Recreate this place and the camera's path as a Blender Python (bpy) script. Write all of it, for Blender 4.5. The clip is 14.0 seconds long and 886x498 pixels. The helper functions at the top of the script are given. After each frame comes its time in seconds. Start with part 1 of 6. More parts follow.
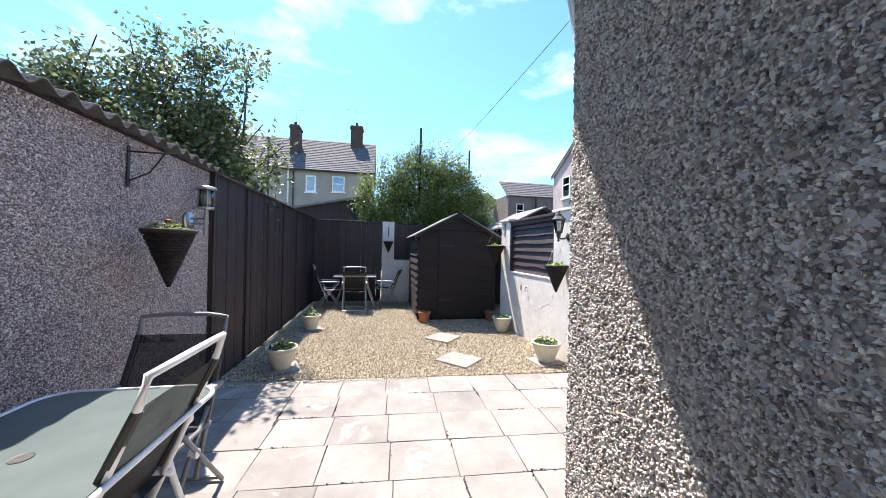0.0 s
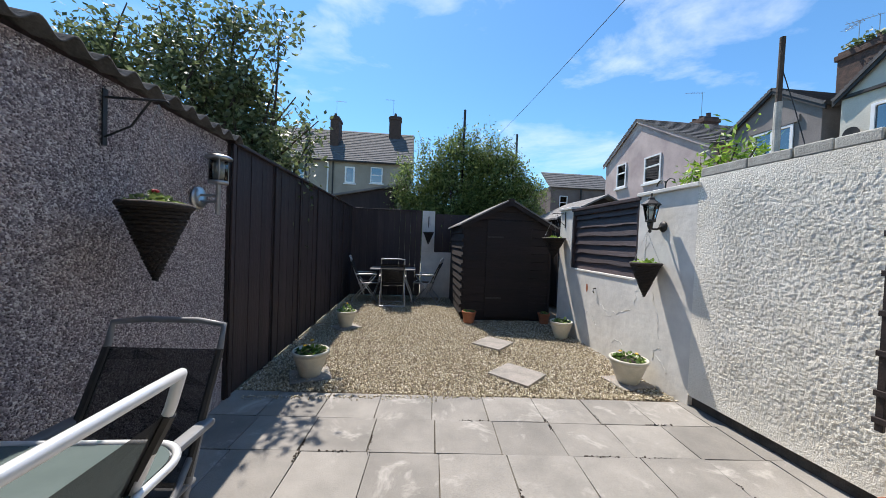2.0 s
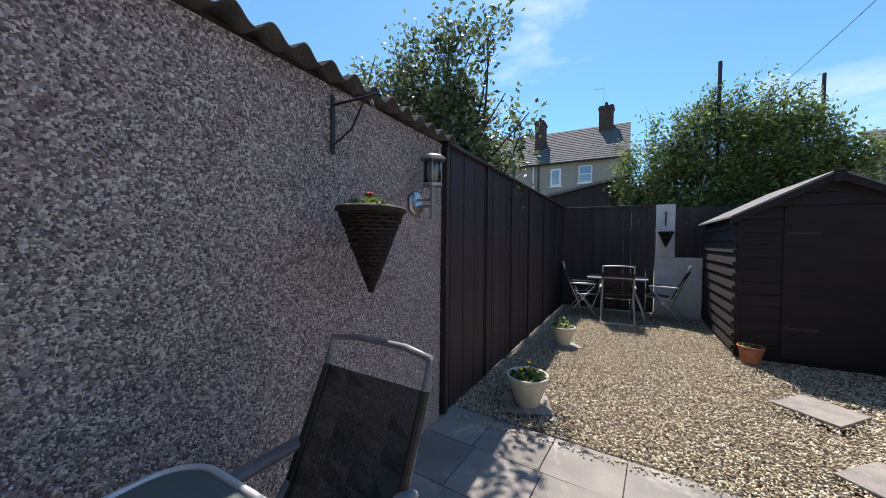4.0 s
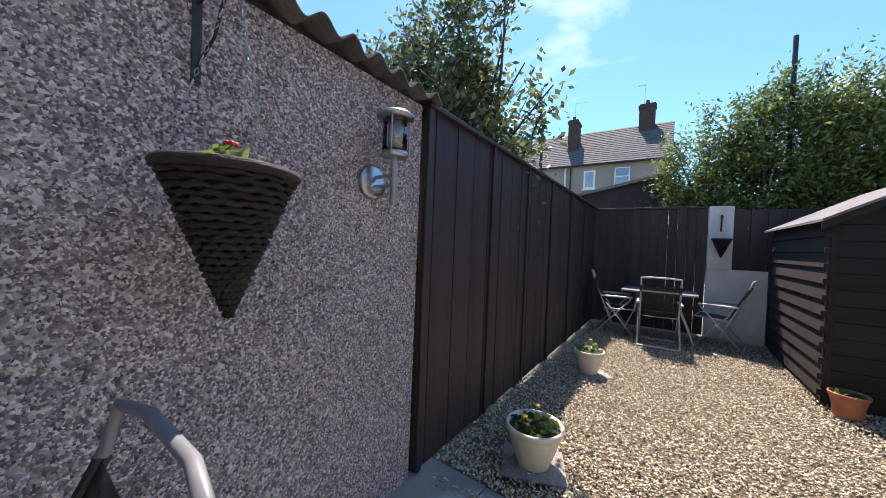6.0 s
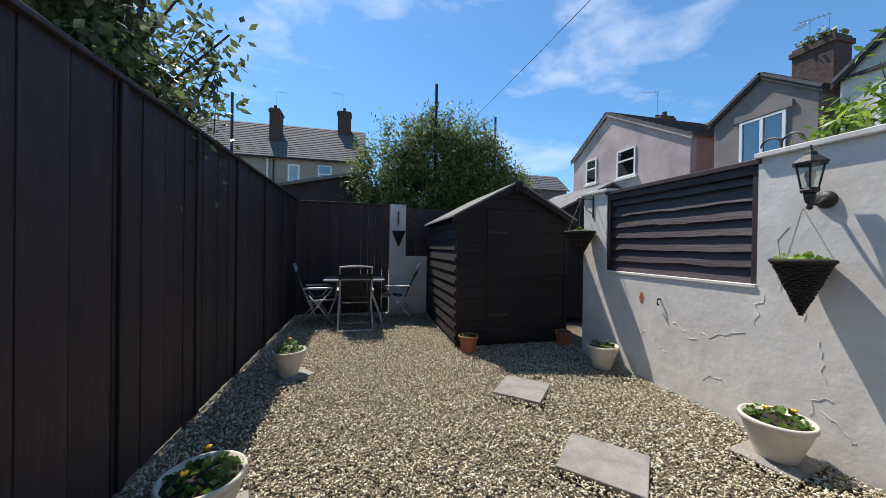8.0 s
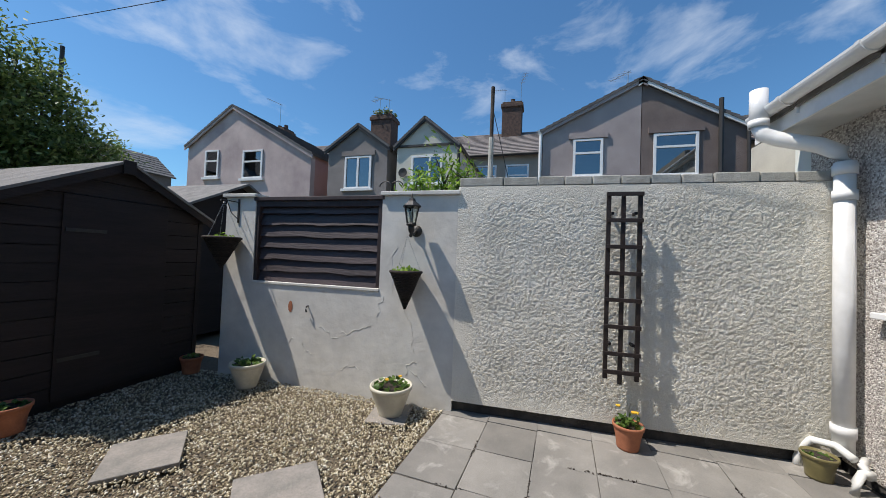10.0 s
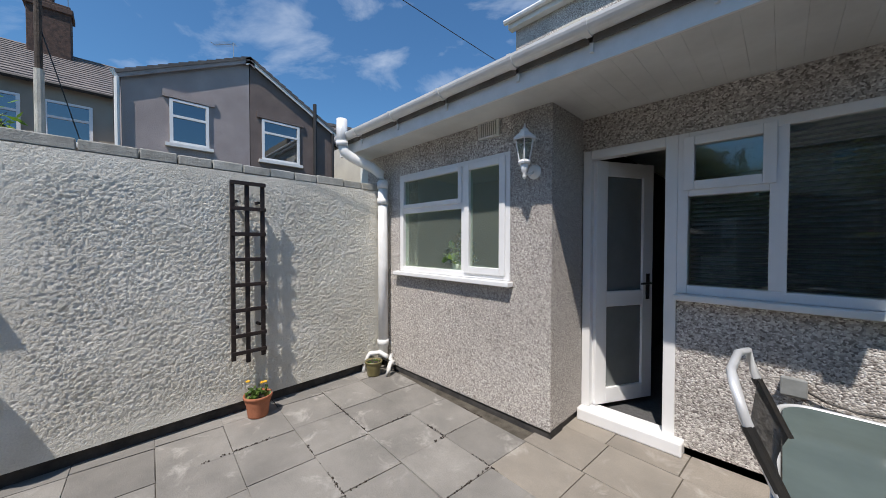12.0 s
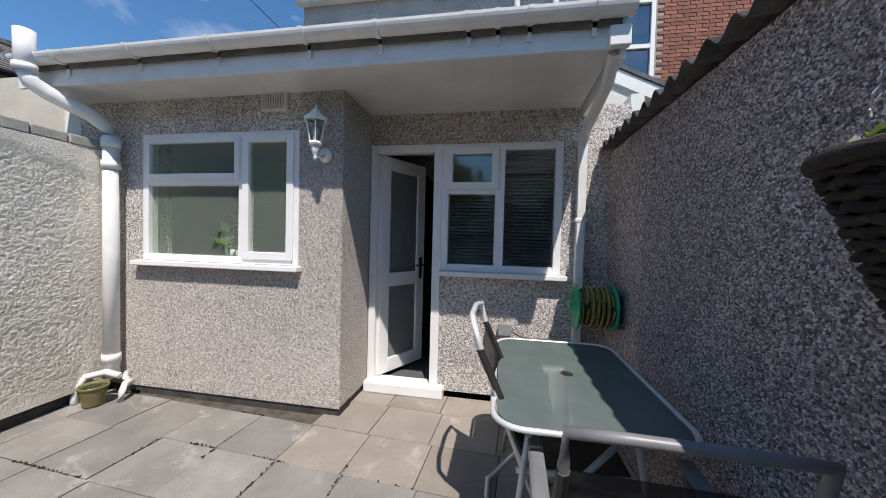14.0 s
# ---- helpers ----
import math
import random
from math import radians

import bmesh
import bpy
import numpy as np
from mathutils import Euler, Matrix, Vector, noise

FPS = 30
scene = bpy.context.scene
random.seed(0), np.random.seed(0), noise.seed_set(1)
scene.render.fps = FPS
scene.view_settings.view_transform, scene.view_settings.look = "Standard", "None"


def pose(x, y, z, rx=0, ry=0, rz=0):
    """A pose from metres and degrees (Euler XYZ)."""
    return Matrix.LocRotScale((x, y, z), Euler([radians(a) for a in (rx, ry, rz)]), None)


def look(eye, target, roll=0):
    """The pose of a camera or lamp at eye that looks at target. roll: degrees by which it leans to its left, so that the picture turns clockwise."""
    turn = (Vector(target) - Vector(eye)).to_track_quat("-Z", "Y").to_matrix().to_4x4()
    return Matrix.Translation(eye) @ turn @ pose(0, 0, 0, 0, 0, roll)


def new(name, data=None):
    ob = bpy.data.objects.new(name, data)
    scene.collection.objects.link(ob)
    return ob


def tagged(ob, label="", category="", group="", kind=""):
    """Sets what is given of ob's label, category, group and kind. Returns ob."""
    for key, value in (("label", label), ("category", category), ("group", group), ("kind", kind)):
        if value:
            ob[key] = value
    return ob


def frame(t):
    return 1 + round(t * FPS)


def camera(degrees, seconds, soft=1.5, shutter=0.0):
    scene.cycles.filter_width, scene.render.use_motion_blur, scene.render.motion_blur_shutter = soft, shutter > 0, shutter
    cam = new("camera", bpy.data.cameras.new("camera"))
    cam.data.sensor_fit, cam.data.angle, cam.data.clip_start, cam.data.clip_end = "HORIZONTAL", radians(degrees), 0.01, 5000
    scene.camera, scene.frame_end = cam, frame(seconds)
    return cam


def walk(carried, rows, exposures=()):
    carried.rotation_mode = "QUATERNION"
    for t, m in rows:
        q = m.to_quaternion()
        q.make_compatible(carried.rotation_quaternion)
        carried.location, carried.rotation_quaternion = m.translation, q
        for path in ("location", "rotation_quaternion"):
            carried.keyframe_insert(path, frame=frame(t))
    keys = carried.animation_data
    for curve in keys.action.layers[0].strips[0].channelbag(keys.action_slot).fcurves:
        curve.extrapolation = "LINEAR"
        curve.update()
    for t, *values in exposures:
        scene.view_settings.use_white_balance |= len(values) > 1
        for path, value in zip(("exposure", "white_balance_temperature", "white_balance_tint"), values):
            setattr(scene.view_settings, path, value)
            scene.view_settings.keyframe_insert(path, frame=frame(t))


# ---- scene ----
cam = camera(106.0, 14.0, soft=0.75)
PATH = [
    (0, (-0.191, -0.083, 1.443), (0.191, 1.88, 1.443), 1.3),
    (0.5, (-0.134, 0.106, 1.463), (0.278, 2.063, 1.432), 1.4),
    (1, (-0.155, 0.301, 1.47), (0.264, 2.256, 1.451), 1.5),
    (1.5, (-0.22, 0.473, 1.407), (0.139, 2.441, 1.376), 1.7),
    (2, (-0.287, 0.673, 1.401), (-0.109, 2.664, 1.355), 2.3),
    (2.5, (-0.51, 0.91, 1.375), (-0.738, 2.896, 1.325), 2.3),
    (3, (-0.467, 0.942, 1.413), (-0.826, 2.908, 1.339), 2.3),
    (3.2, (-0.5, 0.992, 1.419), (-0.917, 2.947, 1.346), 1.8),
    (5.3, (-0.579, 1.836, 1.302), (-2.193, 3.016, 1.295), 0.8),
    (5.5, (-0.608, 1.912, 1.333), (-2.095, 3.249, 1.299), 1.7),
    (6, (-0.628, 2.037, 1.361), (-1.743, 3.697, 1.327), 2.3),
    (6.5, (-0.657, 2.153, 1.378), (-1.204, 4.076, 1.362), 2.2),
    (7, (-0.612, 2.325, 1.33), (-0.767, 4.319, 1.327), 0.3),
    (7.2, (-0.567, 2.348, 1.327), (-0.596, 4.348, 1.317), -0.5),
    (9.3, (-0.586, 2.505, 1.271), (0.854, 3.891, 1.355), 4.2),
    (9.5, (-0.625, 2.572, 1.305), (0.984, 3.756, 1.388), 3.4),
    (10, (-0.748, 2.71, 1.396), (1.17, 3.276, 1.449), 2.2),
    (10.5, (-0.699, 2.872, 1.423), (1.297, 2.745, 1.47), 1.8),
    (11, (-0.743, 2.854, 1.419), (1.144, 2.191, 1.456), 0.8),
    (11.5, (-0.792, 2.941, 1.369), (0.922, 1.91, 1.417), 0.4),
    (12, (-0.954, 2.886, 1.472), (0.472, 1.484, 1.432), 0.1),
    (12.5, (-0.953, 2.934, 1.352), (0.112, 1.241, 1.379), 0.9),
    (13, (-1.052, 2.974, 1.36), (-0.325, 1.111, 1.369), 1.4),
    (13.5, (-1.021, 2.993, 1.398), (-0.61, 1.036, 1.363), 1.3),
    (14, (-0.965, 2.967, 1.391), (-0.619, 0.998, 1.335), 1.5),
]
walk(cam, [(t, look(eye, target, roll)) for t, eye, target, roll in PATH],
     [(0, 1.45, 6550, 16), (0.6, 1.05, 6500, 13), (1.5, 0.72, 6500, 11), (2.5, 0.46, 6400, 11), (3.0, 0.34, 6400, 11), (5.3, 1.1, 6750, 18), (6.0, 1.08, 6750, 18), (7.2, 0.65, 6450, 14), (9.3, 0.15, 6450, 10), (11.5, 0.0, 6300, 11), (12.5, 0.0, 6300, 12), (14, 0.15, 6400, 13)])

# ---- light ----
SUN_FROM = Vector((-0.22, 0.52, 1.0)).normalized()
world = bpy.data.worlds.new("sky")
scene.world = world
world.use_nodes = True
wt = world.node_tree
for n in list(wt.nodes):
    wt.nodes.remove(n)


def node(tree, kind, **values):
    n = tree.nodes.new(kind)
    for k, v in values.items():
        if k in n.inputs:
            n.inputs[k].default_value = v
    return n


sky = wt.nodes.new("ShaderNodeTexSky")
sky.sky_type = "NISHITA"
sky.sun_disc = False
sky.sun_elevation = math.asin(SUN_FROM.z)
sky.sun_rotation = math.atan2(SUN_FROM.x, SUN_FROM.y)
sky.air_density, sky.dust_density, sky.ozone_density = 1.1, 0.3, 1.2
tc = wt.nodes.new("ShaderNodeTexCoord")
mp = wt.nodes.new("ShaderNodeMapping")
mp.inputs["Scale"].default_value = (1.0, 1.5, 3.2)
mp.inputs["Location"].default_value = (0.35, 0.1, 0.0)
cl = node(wt, "ShaderNodeTexNoise", Scale=2.3, Detail=8.0, Roughness=0.58, Distortion=0.35)
cr = wt.nodes.new("ShaderNodeValToRGB")
cr.color_ramp.elements[0].position, cr.color_ramp.elements[1].position = 0.53, 0.88
mx = wt.nodes.new("ShaderNodeMixRGB")
mx.inputs["Color2"].default_value = (6.6, 7.2, 8.0, 1)
bg = node(wt, "ShaderNodeBackground", Strength=0.115)
wo = wt.nodes.new("ShaderNodeOutputWorld")
wt.links.new(tc.outputs["Generated"], mp.inputs["Vector"])
wt.links.new(mp.outputs["Vector"], cl.inputs["Vector"])
wt.links.new(cl.outputs["Fac"], cr.inputs["Fac"])
wt.links.new(cr.outputs["Color"], mx.inputs["Fac"])
tint = wt.nodes.new("ShaderNodeMixRGB")
tint.blend_type = "MULTIPLY"
tint.inputs["Fac"].default_value = 1.0
tint.inputs["Color2"].default_value = (0.56, 0.9, 1.12, 1)
wt.links.new(sky.outputs["Color"], tint.inputs["Color1"])
wt.links.new(tint.outputs["Color"], mx.inputs["Color1"])
wt.links.new(mx.outputs["Color"], bg.inputs["Color"])
wt.links.new(bg.outputs["Background"], wo.inputs["Surface"])

sun = new("sun", bpy.data.lights.new("sun", "SUN"))
sun.data.energy, sun.data.angle, sun.data.color = 5.0, radians(0.53), (1.0, 0.92, 0.83)
sun.matrix_world = look(SUN_FROM * 30, (0, 0, 0))


# ---- materials ----
def material(name, color, color2=None, scale=8.0, rough=0.7, metal=0.0, bump=0.0, bump_scale=60.0, grain=0.0, detail=6.0,
             spec=0.5, random_tint=0.0, island=False, lo=0.35, hi=0.65, stretch=(1, 1, 1)):
    """Two-tone noise with a finer grain and a bump; all sizes in metres."""
    m = bpy.data.materials.new(name)
    m.use_nodes = True
    t = m.node_tree
    b = t.nodes["Principled BSDF"]
    b.inputs["Roughness"].default_value = rough
    b.inputs["Metallic"].default_value = metal
    b.inputs["Specular IOR Level"].default_value = spec
    co = t.nodes.new("ShaderNodeTexCoord")
    mapping = t.nodes.new("ShaderNodeMapping")
    mapping.inputs["Scale"].default_value = stretch
    t.links.new(co.outputs["Object"], mapping.inputs["Vector"])
    n1 = node(t, "ShaderNodeTexNoise", Scale=scale, Detail=detail, Roughness=0.6)
    t.links.new(mapping.outputs["Vector"], n1.inputs["Vector"])
    ramp = t.nodes.new("ShaderNodeValToRGB")
    ramp.color_ramp.elements[0].position, ramp.color_ramp.elements[1].position = lo, hi
    c2 = color2 or tuple(c * 0.8 for c in color)
    ramp.color_ramp.elements[0].color, ramp.color_ramp.elements[1].color = (*c2, 1), (*color, 1)
    t.links.new(n1.outputs["Fac"], ramp.inputs["Fac"])
    out = ramp.outputs["Color"]
    if grain:
        n2 = node(t, "ShaderNodeTexNoise", Scale=bump_scale, Detail=4.0, Roughness=0.7)
        t.links.new(mapping.outputs["Vector"], n2.inputs["Vector"])
        mr = node(t, "ShaderNodeMapRange")
        mr.inputs["From Min"].default_value, mr.inputs["From Max"].default_value = 0.3, 0.7
        mr.inputs["To Min"].default_value, mr.inputs["To Max"].default_value = 1 - grain, 1 + grain
        t.links.new(n2.outputs["Fac"], mr.inputs["Value"])
        mul = t.nodes.new("ShaderNodeVectorMath")
        mul.operation = "MULTIPLY"
        t.links.new(out, mul.inputs[0])
        t.links.new(mr.outputs["Result"], mul.inputs[1])
        out = mul.outputs["Vector"]
    if random_tint:
        if island:
            oi = t.nodes.new("ShaderNodeNewGeometry")
            rnd = oi.outputs["Random Per Island"]
        else:
            oi = t.nodes.new("ShaderNodeObjectInfo")
            rnd = oi.outputs["Random"]
        mr = node(t, "ShaderNodeMapRange")
        mr.inputs["To Min"].default_value, mr.inputs["To Max"].default_value = 1 - random_tint, 1 + random_tint
        t.links.new(rnd, mr.inputs["Value"])
        mul = t.nodes.new("ShaderNodeVectorMath")
        mul.operation = "MULTIPLY"
        t.links.new(out, mul.inputs[0])
        t.links.new(mr.outputs["Result"], mul.inputs[1])
        out = mul.outputs["Vector"]
    t.links.new(out, b.inputs["Base Color"])
    if bump:
        n3 = node(t, "ShaderNodeTexNoise", Scale=bump_scale, Detail=5.0, Roughness=0.6)
        t.links.new(mapping.outputs["Vector"], n3.inputs["Vector"])
        bp = node(t, "ShaderNodeBump", Strength=min(1.0, bump), Distance=0.01 * max(1.0, bump))
        t.links.new(n3.outputs["Fac"], bp.inputs["Height"])
        t.links.new(bp.outputs["Normal"], b.inputs["Normal"])
    return m


def pebble_material(name, stops, size, distance, tint=0.25):
    """Stones set in a wall: a cell pattern with one colour a stone, and rounded relief."""
    m = bpy.data.materials.new(name)
    m.use_nodes = True
    t = m.node_tree
    b = t.nodes["Principled BSDF"]
    b.inputs["Roughness"].default_value = 0.75
    co = t.nodes.new("ShaderNodeTexCoord")
    wob = node(t, "ShaderNodeTexNoise", Scale=0.6 / size, Detail=2.0)
    add = t.nodes.new("ShaderNodeMixRGB")
    add.blend_type = "LINEAR_LIGHT"
    add.inputs["Fac"].default_value = 0.35 * size
    t.links.new(co.outputs["Object"], add.inputs["Color1"])
    t.links.new(co.outputs["Object"], wob.inputs["Vector"])
    t.links.new(wob.outputs["Color"], add.inputs["Color2"])
    v = node(t, "ShaderNodeTexVoronoi", Scale=1.0 / size)
    t.links.new(add.outputs["Color"], v.inputs["Vector"])
    sep = t.nodes.new("ShaderNodeSeparateColor")
    t.links.new(v.outputs["Color"], sep.inputs["Color"])
    ramp = t.nodes.new("ShaderNodeValToRGB")
    e = ramp.color_ramp.elements
    while len(e) < len(stops):
        e.new(0.5)
    for i, (p, c) in enumerate(stops):
        e[i].position, e[i].color = p, (*c, 1)
    t.links.new(sep.outputs["Red"], ramp.inputs["Fac"])
    big = node(t, "ShaderNodeTexNoise", Scale=1.3, Detail=5.0, Roughness=0.65)
    t.links.new(co.outputs["Object"], big.inputs["Vector"])
    mr = node(t, "ShaderNodeMapRange")
    mr.inputs["From Min"].default_value, mr.inputs["From Max"].default_value = 0.3, 0.7
    mr.inputs["To Min"].default_value, mr.inputs["To Max"].default_value = 1 - tint, 1 + tint * 0.5
    t.links.new(big.outputs["Fac"], mr.inputs["Value"])
    mul = t.nodes.new("ShaderNodeVectorMath")
    mul.operation = "MULTIPLY"
    t.links.new(ramp.outputs["Color"], mul.inputs[0])
    t.links.new(mr.outputs["Result"], mul.inputs[1])
    t.links.new(mul.outputs["Vector"], b.inputs["Base Color"])
    inv = node(t, "ShaderNodeMath")
    inv.operation = "SUBTRACT"
    inv.inputs[0].default_value = 1.0
    t.links.new(v.outputs["Distance"], inv.inputs[1])
    bp = node(t, "ShaderNodeBump", Strength=1.0, Distance=distance)
    t.links.new(inv.outputs["Value"], bp.inputs["Height"])
    t.links.new(bp.outputs["Normal"], b.inputs["Normal"])
    return m


def stone_material(name, stops, rough=0.75, bump_scale=150.0):
    """Loose stones: one colour for each island."""
    m = bpy.data.materials.new(name)
    m.use_nodes = True
    t = m.node_tree
    b = t.nodes["Principled BSDF"]
    b.inputs["Roughness"].default_value = rough
    g = t.nodes.new("ShaderNodeNewGeometry")
    ramp = t.nodes.new("ShaderNodeValToRGB")
    e = ramp.color_ramp.elements
    while len(e) < len(stops):
        e.new(0.5)
    for i, (p, c) in enumerate(stops):
        e[i].position, e[i].color = p, (*c, 1)
    t.links.new(g.outputs["Random Per Island"], ramp.inputs["Fac"])
    co = t.nodes.new("ShaderNodeTexCoord")
    n2 = node(t, "ShaderNodeTexNoise", Scale=bump_scale, Detail=3.0)
    t.links.new(co.outputs["Object"], n2.inputs["Vector"])
    mr = node(t, "ShaderNodeMapRange")
    mr.inputs["To Min"].default_value, mr.inputs["To Max"].default_value = 0.7, 1.3
    t.links.new(n2.outputs["Fac"], mr.inputs["Value"])
    mul = t.nodes.new("ShaderNodeVectorMath")
    mul.operation = "MULTIPLY"
    t.links.new(ramp.outputs["Color"], mul.inputs[0])
    t.links.new(mr.outputs["Result"], mul.inputs[1])
    t.links.new(mul.outputs["Vector"], b.inputs["Base Color"])
    return m


def glass_material(name, color=(1, 1, 1), rough=0.0, mix=0.9):
    """A pane: mostly clear, with a Fresnel gloss."""
    m = bpy.data.materials.new(name)
    m.use_nodes = True
    t = m.node_tree
    t.nodes.remove(t.nodes["Principled BSDF"])
    tr = t.nodes.new("ShaderNodeBsdfTransparent")
    tr.inputs["Color"].default_value = (*color, 1)
    gl = node(t, "ShaderNodeBsdfGlossy", Roughness=rough)
    fr = node(t, "ShaderNodeFresnel", IOR=1.52)
    mr = node(t, "ShaderNodeMapRange")
    mr.inputs["To Min"].default_value, mr.inputs["To Max"].default_value = 1 - mix, 1.0
    t.links.new(fr.outputs["Fac"], mr.inputs["Value"])
    mix_n = t.nodes.new("ShaderNodeMixShader")
    t.links.new(mr.outputs["Result"], mix_n.inputs["Fac"])
    t.links.new(tr.outputs["BSDF"], mix_n.inputs[1])
    t.links.new(gl.outputs["BSDF"], mix_n.inputs[2])
    t.links.new(mix_n.outputs["Shader"], t.nodes["Material Output"].inputs["Surface"])
    return m


def hazy_glass(name, color, clear, rough):
    """Obscured glass: part milky, part clear, with a soft gloss."""
    m = material(name, color, tuple(c * 0.85 for c in color), scale=5, rough=rough)
    t = m.node_tree
    b = t.nodes["Principled BSDF"]
    tr = t.nodes.new("ShaderNodeBsdfTransparent")
    tr.inputs["Color"].default_value = (*(min(1.0, c * 1.6) for c in color), 1)
    mix_n = t.nodes.new("ShaderNodeMixShader")
    mix_n.inputs["Fac"].default_value = clear
    t.links.new(b.outputs["BSDF"], mix_n.inputs[1])
    t.links.new(tr.outputs["BSDF"], mix_n.inputs[2])
    t.links.new(mix_n.outputs["Shader"], t.nodes["Material Output"].inputs["Surface"])
    return m


def leaf_material(name, c1, c2, c3):
    """Leaves with a colour for each island, some light passing through."""
    m = stone_material(name, [(0.0, c1), (0.5, c2), (1.0, c3)], 0.45, 40.0)
    b = m.node_tree.nodes["Principled BSDF"]
    t = m.node_tree
    tl = t.nodes.new("ShaderNodeBsdfTranslucent")
    src = b.inputs["Base Color"].links[0].from_socket
    t.links.new(src, tl.inputs["Color"])
    mix_n = t.nodes.new("ShaderNodeMixShader")
    mix_n.inputs["Fac"].default_value = 0.4
    t.links.new(b.outputs["BSDF"], mix_n.inputs[1])
    t.links.new(tl.outputs["BSDF"], mix_n.inputs[2])
    t.links.new(mix_n.outputs["Shader"], t.nodes["Material Output"].inputs["Surface"])
    return m


def mesh_fabric(name, color, clear):
    """Woven chair mesh through which some light passes."""
    m = material(name, color, scale=30, rough=0.6, bump=0.3, bump_scale=400)
    t = m.node_tree
    b = t.nodes["Principled BSDF"]
    tr = t.nodes.new("ShaderNodeBsdfTransparent")
    mix_n = t.nodes.new("ShaderNodeMixShader")
    mix_n.inputs["Fac"].default_value = clear
    t.links.new(b.outputs["BSDF"], mix_n.inputs[1])
    t.links.new(tr.outputs["BSDF"], mix_n.inputs[2])
    t.links.new(mix_n.outputs["Shader"], t.nodes["Material Output"].inputs["Surface"])
    return m


def stained(name, base, dark, pale, tint):
    """Weathered concrete: mottled, with pale worn blotches, fine grain and a tint for each piece; in place, not per piece."""
    m = material(name, base, dark, scale=2.4, rough=0.88, bump=0.35, bump_scale=130, grain=0.14, random_tint=tint, lo=0.3, hi=0.68)
    t = m.node_tree
    b = t.nodes["Principled BSDF"]
    src = b.inputs["Base Color"].links[0].from_socket
    g = t.nodes.new("ShaderNodeNewGeometry")
    n = node(t, "ShaderNodeTexNoise", Scale=3.7, Detail=7.0, Roughness=0.68, Distortion=0.6)
    t.links.new(g.outputs["Position"], n.inputs["Vector"])
    r = t.nodes.new("ShaderNodeValToRGB")
    r.color_ramp.elements[0].position, r.color_ramp.elements[1].position = 0.56, 0.74
    t.links.new(n.outputs["Fac"], r.inputs["Fac"])
    mixc = t.nodes.new("ShaderNodeMixRGB")
    mixc.inputs["Color2"].default_value = (*pale, 1)
    t.links.new(r.outputs["Color"], mixc.inputs["Fac"])
    t.links.new(src, mixc.inputs["Color1"])
    t.links.new(mixc.outputs["Color"], b.inputs["Base Color"])
    for nd in t.nodes:
        if nd.bl_idname == "ShaderNodeMapping":
            t.links.new(g.outputs["Position"], nd.inputs["Vector"])
    return m


HOUSE_STOPS = [(0.0, (0.19, 0.165, 0.15)), (0.3, (0.43, 0.395, 0.36)), (0.65, (0.61, 0.57, 0.52)), (1.0, (0.86, 0.83, 0.78))]
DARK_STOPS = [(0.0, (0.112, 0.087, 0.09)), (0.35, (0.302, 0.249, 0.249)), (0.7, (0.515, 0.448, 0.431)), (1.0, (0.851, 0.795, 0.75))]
PEBBLE_HOUSE = pebble_material("house_pebbledash", HOUSE_STOPS, 0.0105, 0.005)
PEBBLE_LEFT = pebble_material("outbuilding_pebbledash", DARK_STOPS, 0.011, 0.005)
STONES_HOUSE = stone_material("house_dash_stones", HOUSE_STOPS)
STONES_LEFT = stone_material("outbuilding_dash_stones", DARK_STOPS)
RENDER_WHITE = material("rough_white_render", (0.8, 0.77, 0.68), (0.67, 0.64, 0.555), scale=2.2, rough=0.88, bump=0.9, bump_scale=95, grain=0.07)
RENDER_SMOOTH = material("smooth_cream_render", (0.74, 0.72, 0.66), (0.6, 0.58, 0.53), scale=3.0, rough=0.8, bump=0.5, bump_scale=9, grain=0.04)
COPING = material("concrete_coping", (0.5, 0.49, 0.44), (0.36, 0.35, 0.31), scale=9, rough=0.9, bump=0.6, bump_scale=80, grain=0.12, random_tint=0.12)
# Black for painted plinths, and for the shade behind panes and louvres.
BITUMEN_AND_SHADE = material("black_bitumen_and_shade", (0.03, 0.029, 0.028), (0.075, 0.07, 0.065), scale=7, rough=0.8, bump=0.6, bump_scale=40)
SLAB = stained("concrete_slab", (0.265, 0.25, 0.226), (0.172, 0.164, 0.149), (0.425, 0.405, 0.37), 0.14)
SLAB_TAN = stained("tan_concrete_slab", (0.31, 0.275, 0.23), (0.22, 0.2, 0.17), (0.44, 0.41, 0.365), 0.12)
JOINT = material("sandy_soil_joint", (0.13, 0.115, 0.09), (0.06, 0.052, 0.04), scale=9, rough=0.95, bump=0.8, bump_scale=150, grain=0.2)
STEP_STONE = material("stepping_stone", (0.3, 0.27, 0.24), (0.2, 0.19, 0.17), scale=6, rough=0.9, bump=0.5, bump_scale=70, grain=0.15)
SOIL = material("soil", (0.05, 0.036, 0.026), (0.025, 0.018, 0.013), scale=40, rough=0.95, bump=1.0, bump_scale=120)
BED = material("gravel_bed", (0.19, 0.15, 0.105), (0.1, 0.08, 0.055), scale=60, rough=0.95, bump=1.0, bump_scale=120)
GRAVEL = stone_material("gravel", [(0.0, (0.14, 0.105, 0.06)), (0.25, (0.36, 0.3, 0.19)), (0.6, (0.51, 0.445, 0.305)), (0.85, (0.61, 0.56, 0.43)), (1.0, (0.8, 0.76, 0.66))])
FENCE = material("dark_stained_wood", (0.05, 0.033, 0.033), (0.028, 0.018, 0.0185), scale=6, rough=0.62, bump=0.4, bump_scale=50, grain=0.25, stretch=(1, 1, 0.12), random_tint=0.2)
